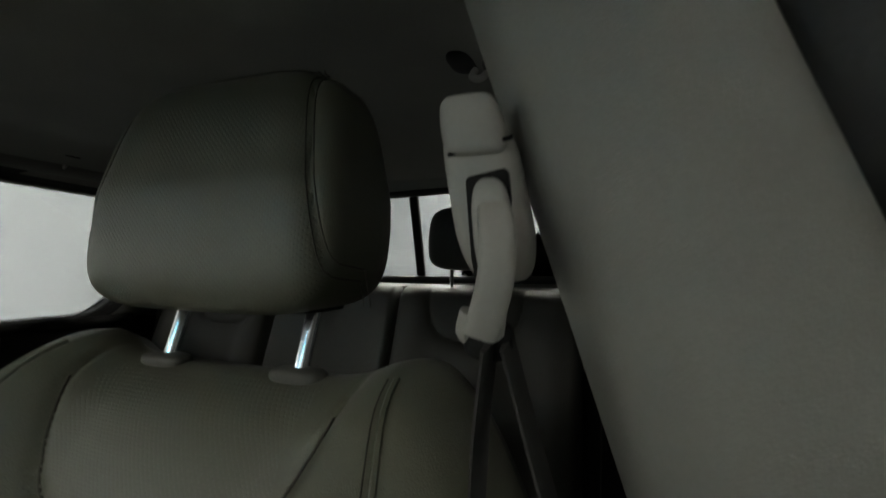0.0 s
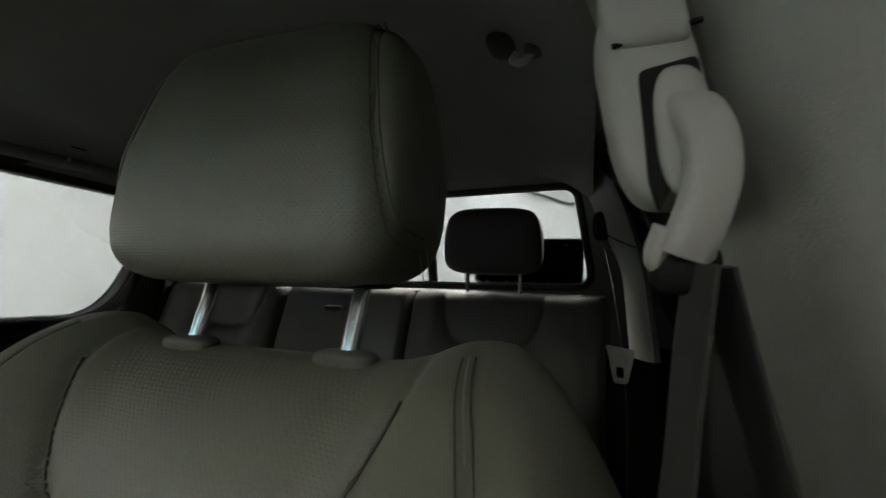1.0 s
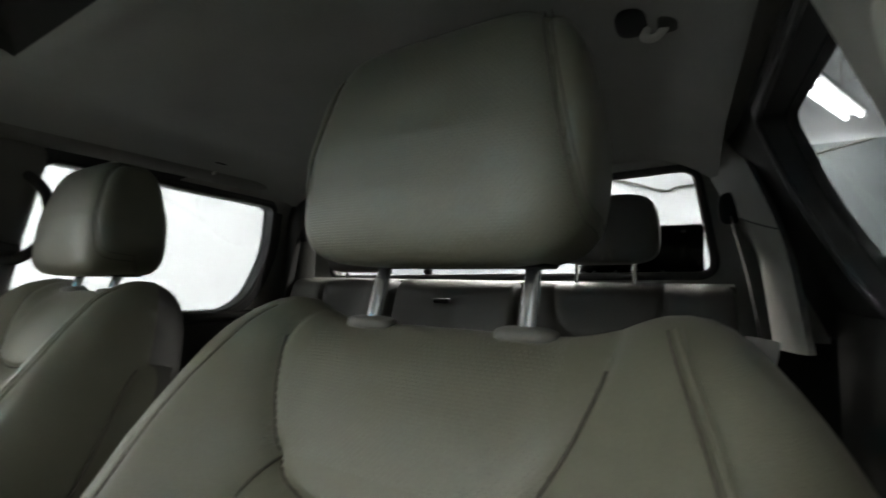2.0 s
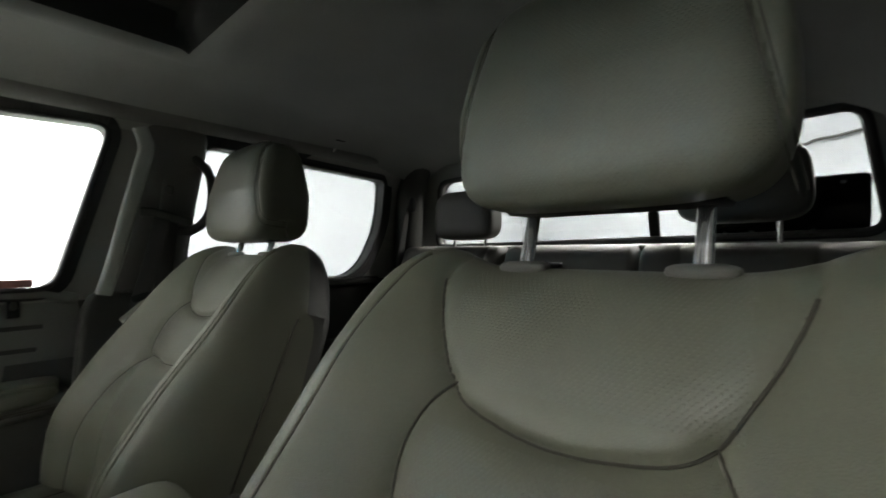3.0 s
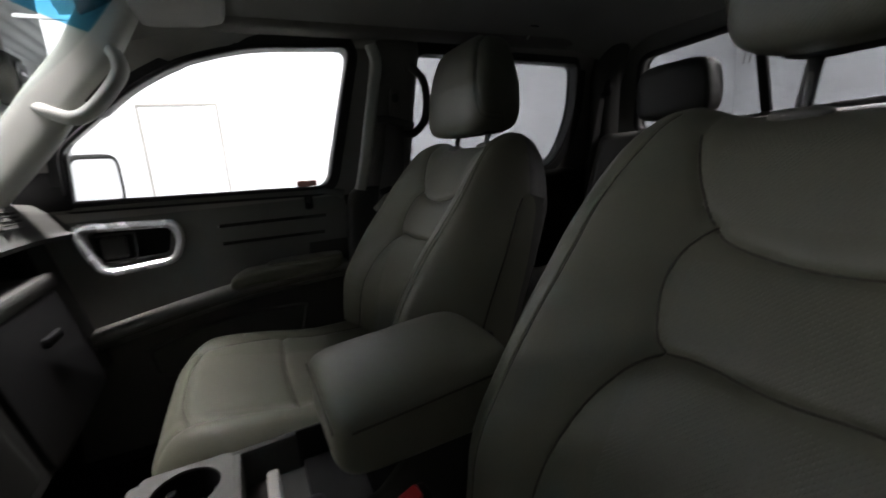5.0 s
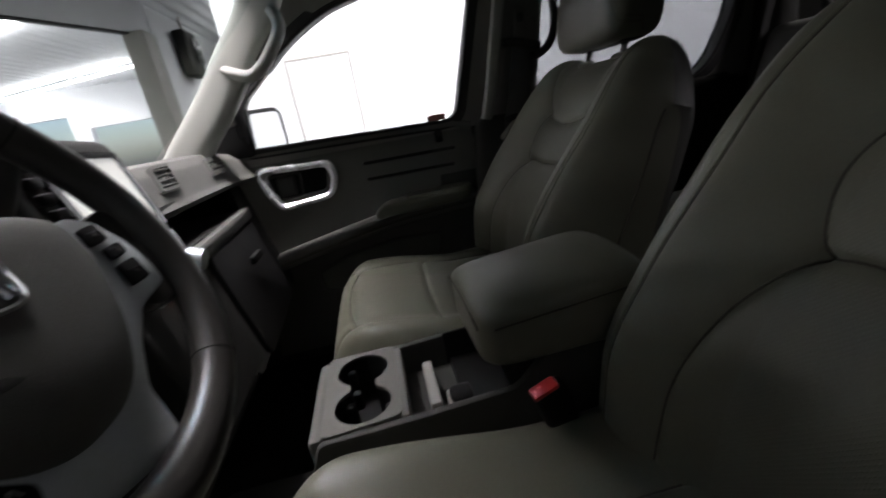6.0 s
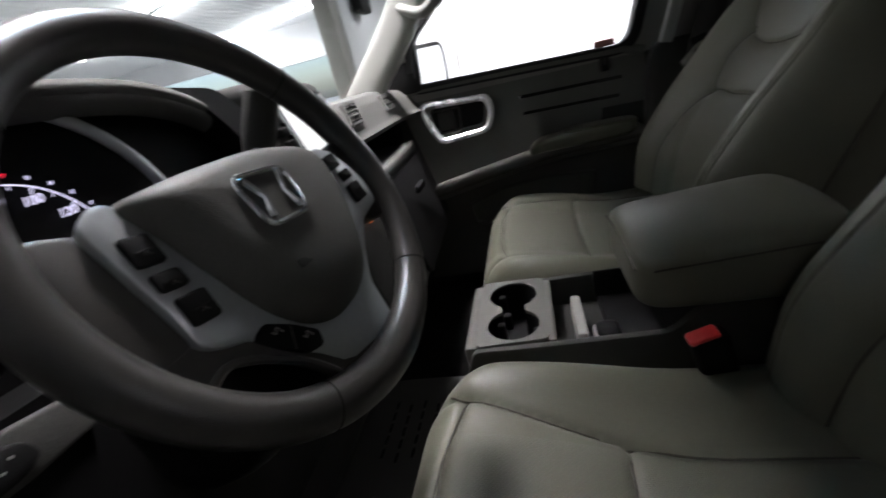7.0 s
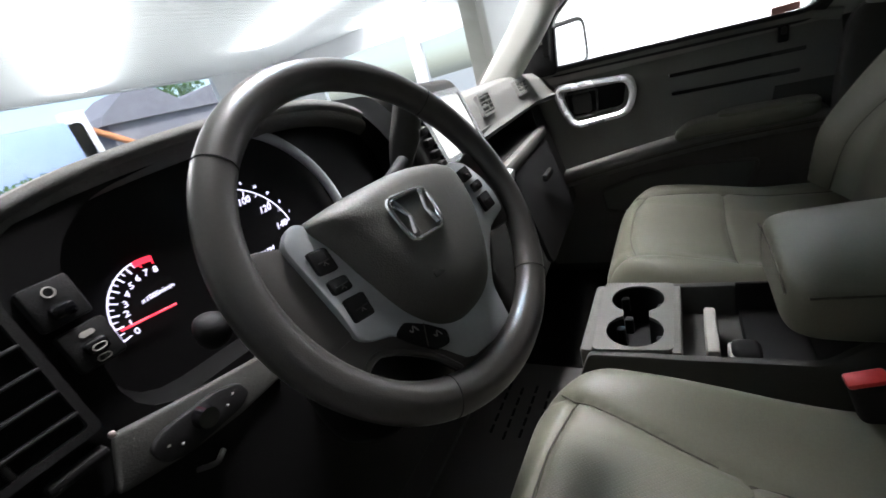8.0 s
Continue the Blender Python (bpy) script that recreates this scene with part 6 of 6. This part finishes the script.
cover = part("airbag_cover", bm, AIRBAG, wheel, "grained brown-grey hub cover")
# maker's badge as a plain rounded frame with bars
centre_badge = Vector((0.013, 0.0305, -0.001))
bd = rounded([(-0.026, 0.020), (0.027, 0.022), (0.023, -0.022), (-0.022, -0.022)], 0.011, 5)
part("badge_frame", tube([centre_badge + Vector((p[0], 0, p[1])) for p in bd], 0.0026, 8, True), CHROME, cover, "chrome badge frame")
for s in (-1, 1):
    part("badge_bar", tube([centre_badge + Vector(q) for q in ((s * 0.019, 0, 0.017), (s * 0.011, 0.001, 0.0), (s * 0.016, 0, -0.016))], lambda t: 0.0042 - 0.0018 * math.sin(t * math.pi), 8), CHROME, cover, "chrome badge bar")
part("embossed_bar", box(0.004, 0.0265, -0.056, 0.062, 0.002, 0.007, 0.001), TRIM_DARK, cover, "embossed unreadable wording")
# spokes
def facing(outline):
    """The outline in the turn that makes its front look at the driver."""
    area = sum(a[0] * b[1] - b[0] * a[1] for a, b in zip(outline, outline[1:] + outline[:1]))
    return outline if area < 0 else outline[::-1]


FRAME_OUT = [(0.128, 0.029), (0.124, -0.004), (0.120, -0.038), (0.118, -0.062), (0.108, -0.070), (0.086, -0.078), (0.072, -0.098), (0.052, -0.118), (0.037, -0.142), (0.024, -0.148), (-0.012, -0.153), (-0.050, -0.148),
             (-0.054, -0.130), (-0.058, -0.108), (-0.080, -0.076), (-0.100, -0.054), (-0.137, -0.044), (-0.140, -0.020), (-0.135, 0.004), (-0.122, 0.026), (-0.101, 0.035)]
FRAME_IN = [(-0.088, 0.026), (-0.088, -0.016), (-0.060, -0.070), (-0.034, -0.098), (0.009, -0.103), (0.034, -0.092), (0.060, -0.066), (0.080, -0.026), (0.090, 0.012), (0.104, 0.042), (0.116, 0.042)]
part("silver_frame", prism(facing(rounded(FRAME_OUT + FRAME_IN, 0.006, 4)), lambda x, z: (x, 0.006 - 0.012 * bump01((-z - 0.03) / 0.08), z), (0, -0.014, 0), 0.003), SATIN, wheel, "satin silver frame round the hub")
BUTTONS = (((0.1085, 0.004, 0.018, 0.021), (0.1075, -0.019, 0.018, 0.013), (0.1040, -0.042, 0.020, 0.021)), ((-0.1075, 0.014, 0.018, 0.016), (-0.1140, -0.004, 0.017, 0.011), (-0.1130, -0.025, 0.020, 0.020)))
for k, row in enumerate(BUTTONS):
    side = 1 if k == 0 else -1
    arm = [(side * a, b) for a, b in ((0.118, 0.030), (0.150, 0.040), (0.164, 0.026), (0.166, -0.020), (0.156, -0.062), (0.112, -0.060), (0.108, 0.0))]
    spoke = part("spoke", prism(facing(rounded(arm, 0.012, 4)), lambda x, z: (x, -0.002, z), (0, -0.016, 0), 0.005), WHEEL_LEATHER, wheel, "leather-wrapped spoke")
    for x, z, w, h in row:
        part("button", prism(facing(rounded([(x - w / 2, z - h / 2), (x + w / 2, z - h / 2 + side * 0.002), (x + w / 2, z + h / 2 + side * 0.002), (x - w / 2, z + h / 2)], 0.003, 3)), lambda a, b: (a, 0.0105 - 0.012 * bump01((-b - 0.03) / 0.08), b), (0, -0.008, 0), 0.0015), BLACK, spoke, "black button")
        part("rib", tube([(x - w * 0.3, 0.0108, z), (x + w * 0.3, 0.0108, z)], 0.0007, 5), TRIM_SHADE_BLACK, spoke)
        part("button_mark", tube([(x - 0.002, 0.0112, z - 0.004), (x, 0.0112, z - 0.001), (x + 0.002, 0.0112, z - 0.003)], 0.0004, 5), TRIM_MID, spoke, "faint grey symbol")
web = [(0.162 * math.cos(math.radians(q)), 0.162 * math.sin(math.radians(q))) for q in range(244, 377, 4)]
web = web + [(0.126, 0.020), (0.121, -0.006), (0.117, -0.038), (0.114, -0.060), (0.104, -0.068), (0.082, -0.080), (0.068, -0.100), (0.048, -0.120), (0.034, -0.138), (0.022, -0.144), (-0.012, -0.148), (-0.048, -0.144)]
hole = [(p.x, p.y) for p in rounded([(0.129, -0.088), (0.110, -0.080), (0.088, -0.092), (0.060, -0.117), (0.044, -0.143), (0.050, -0.1535), (0.077, -0.1475), (0.108, -0.122), (0.129, -0.100)], 0.014, 4)]
part("lower_web", plate(web, [hole], lambda x, z: (x, -0.004, z), (0, -0.012, 0)), WHEEL_LEATHER, wheel, "leather lower web with an oval opening")
part("opening_lip", tube([(p[0], -0.005, p[1]) for p in hole], 0.0035, 8, True), WHEEL_LEATHER, wheel)
phone = part("phone_buttons", prism(facing(rounded([(0.086, -0.079), (0.072, -0.074), (0.052, -0.089), (0.037, -0.105), (0.042, -0.117), (0.058, -0.113), (0.074, -0.096)], 0.005, 4)), lambda x, z: (x, 0.001, z), (0, -0.010, 0), 0.002), BLACK, wheel, "black phone buttons")
part("button_gap", tube([(0.056, 0.0014, -0.086), (0.066, 0.0014, -0.104)], 0.0006, 5), TRIM_MID, phone)
for x, z in ((0.069, -0.085), (0.050, -0.102)):
    part("button_mark", tube(smooth_path([(x - 0.004, 0.0016, z - 0.003), (x - 0.001, 0.0016, z + 0.003), (x + 0.002, 0.0016, z - 0.001), (x + 0.004, 0.0016, z + 0.002)], 4), 0.0006, 5), TRIM_LIGHT, phone, "pale symbol")
# Near-black block, enlarged to darken what shows through the wheel's opening.
part("shaded_shroud", puff(0.085, 0.055, 0.070, 4, 12, lambda c: c + Vector((0.045, -0.100, -0.095))), SHADED_BLACK, wheel, "black column shroud")
part("column", tube([(0, -0.03, 0), (0, -0.08, -0.005), (0, -0.22, -0.02)], 0.052, 20), BLACK, wheel, "black column shroud")
wiper = thing("wiper_stalk", "dark wiper stalk behind the steering wheel", "stalk", Matrix.Translation((0.014, -0.016, 0.005)))
part("lever", tube(smooth_path([(0.25, -0.345, 1.395), (0.21, -0.35, 1.405), (0.18, -0.35, 1.415)], 5), 0.009, 10), BLACK, wiper)
part("grip", tube(smooth_path([(0.165, -0.37, 1.40), (0.15, -0.36, 1.435), (0.135, -0.35, 1.472)], 6), lambda t: 0.012 + 0.007 * math.sin(min(1, t * 1.3) * math.pi * 0.6), 12), TRIM_DARK, wiper, "thick shift grip")
lights = thing("light_stalk", "dark light stalk with a round ribbed knob", "stalk", Matrix.Translation((0.010, -0.026, 0.007)))
part("lever", tube([(0.37, -0.345, 1.365), (0.452, -0.378, 1.362)], 0.009, 12), BLACK, lights)
part("knob", tube(smooth_path([(0.444, -0.374, 1.362), (0.458, -0.380, 1.3615), (0.468, -0.384, 1.361)], 5), lambda t: 0.0155 * math.sqrt(max(0.06, 1 - (1.6 * t - 0.75) ** 2 * 1.25)), 18), BLACK, lights, "round knob")

# ---- floor mats and pedals ----
mat_ob = thing("floor_mat", "grey moulded rubber floor mat with slot pattern", "floor mat", pose(0.05, -0.34, 0.715))
part("sheet", puff(0.30, 0.24, 0.012, 8, 12, lambda c: c), MAT_GREY, mat_ob)
for i in range(5):
    for j in range(7):
        part("slot", box(-0.20 + i * 0.035 + (j % 2) * 0.012, -0.15 + j * 0.035, 0.013, 0.024, 0.006, 0.003, 0.001), BLACK, mat_ob)
keys = thing("key_bunch", "bunch of metal keys hanging from the ignition", "keys", Matrix.Translation((0.017, -0.020, 0.006)))
for k in range(4):
    part("key", box(0.245 + 0.006 * k, -0.265 - 0.004 * k, 1.235 - 0.012 * k, 0.012, 0.003, 0.04, 0.001, 1, pose(0, 0, 0, 10 * k, 20 - 14 * k, 30 * k)), CHROME, keys)
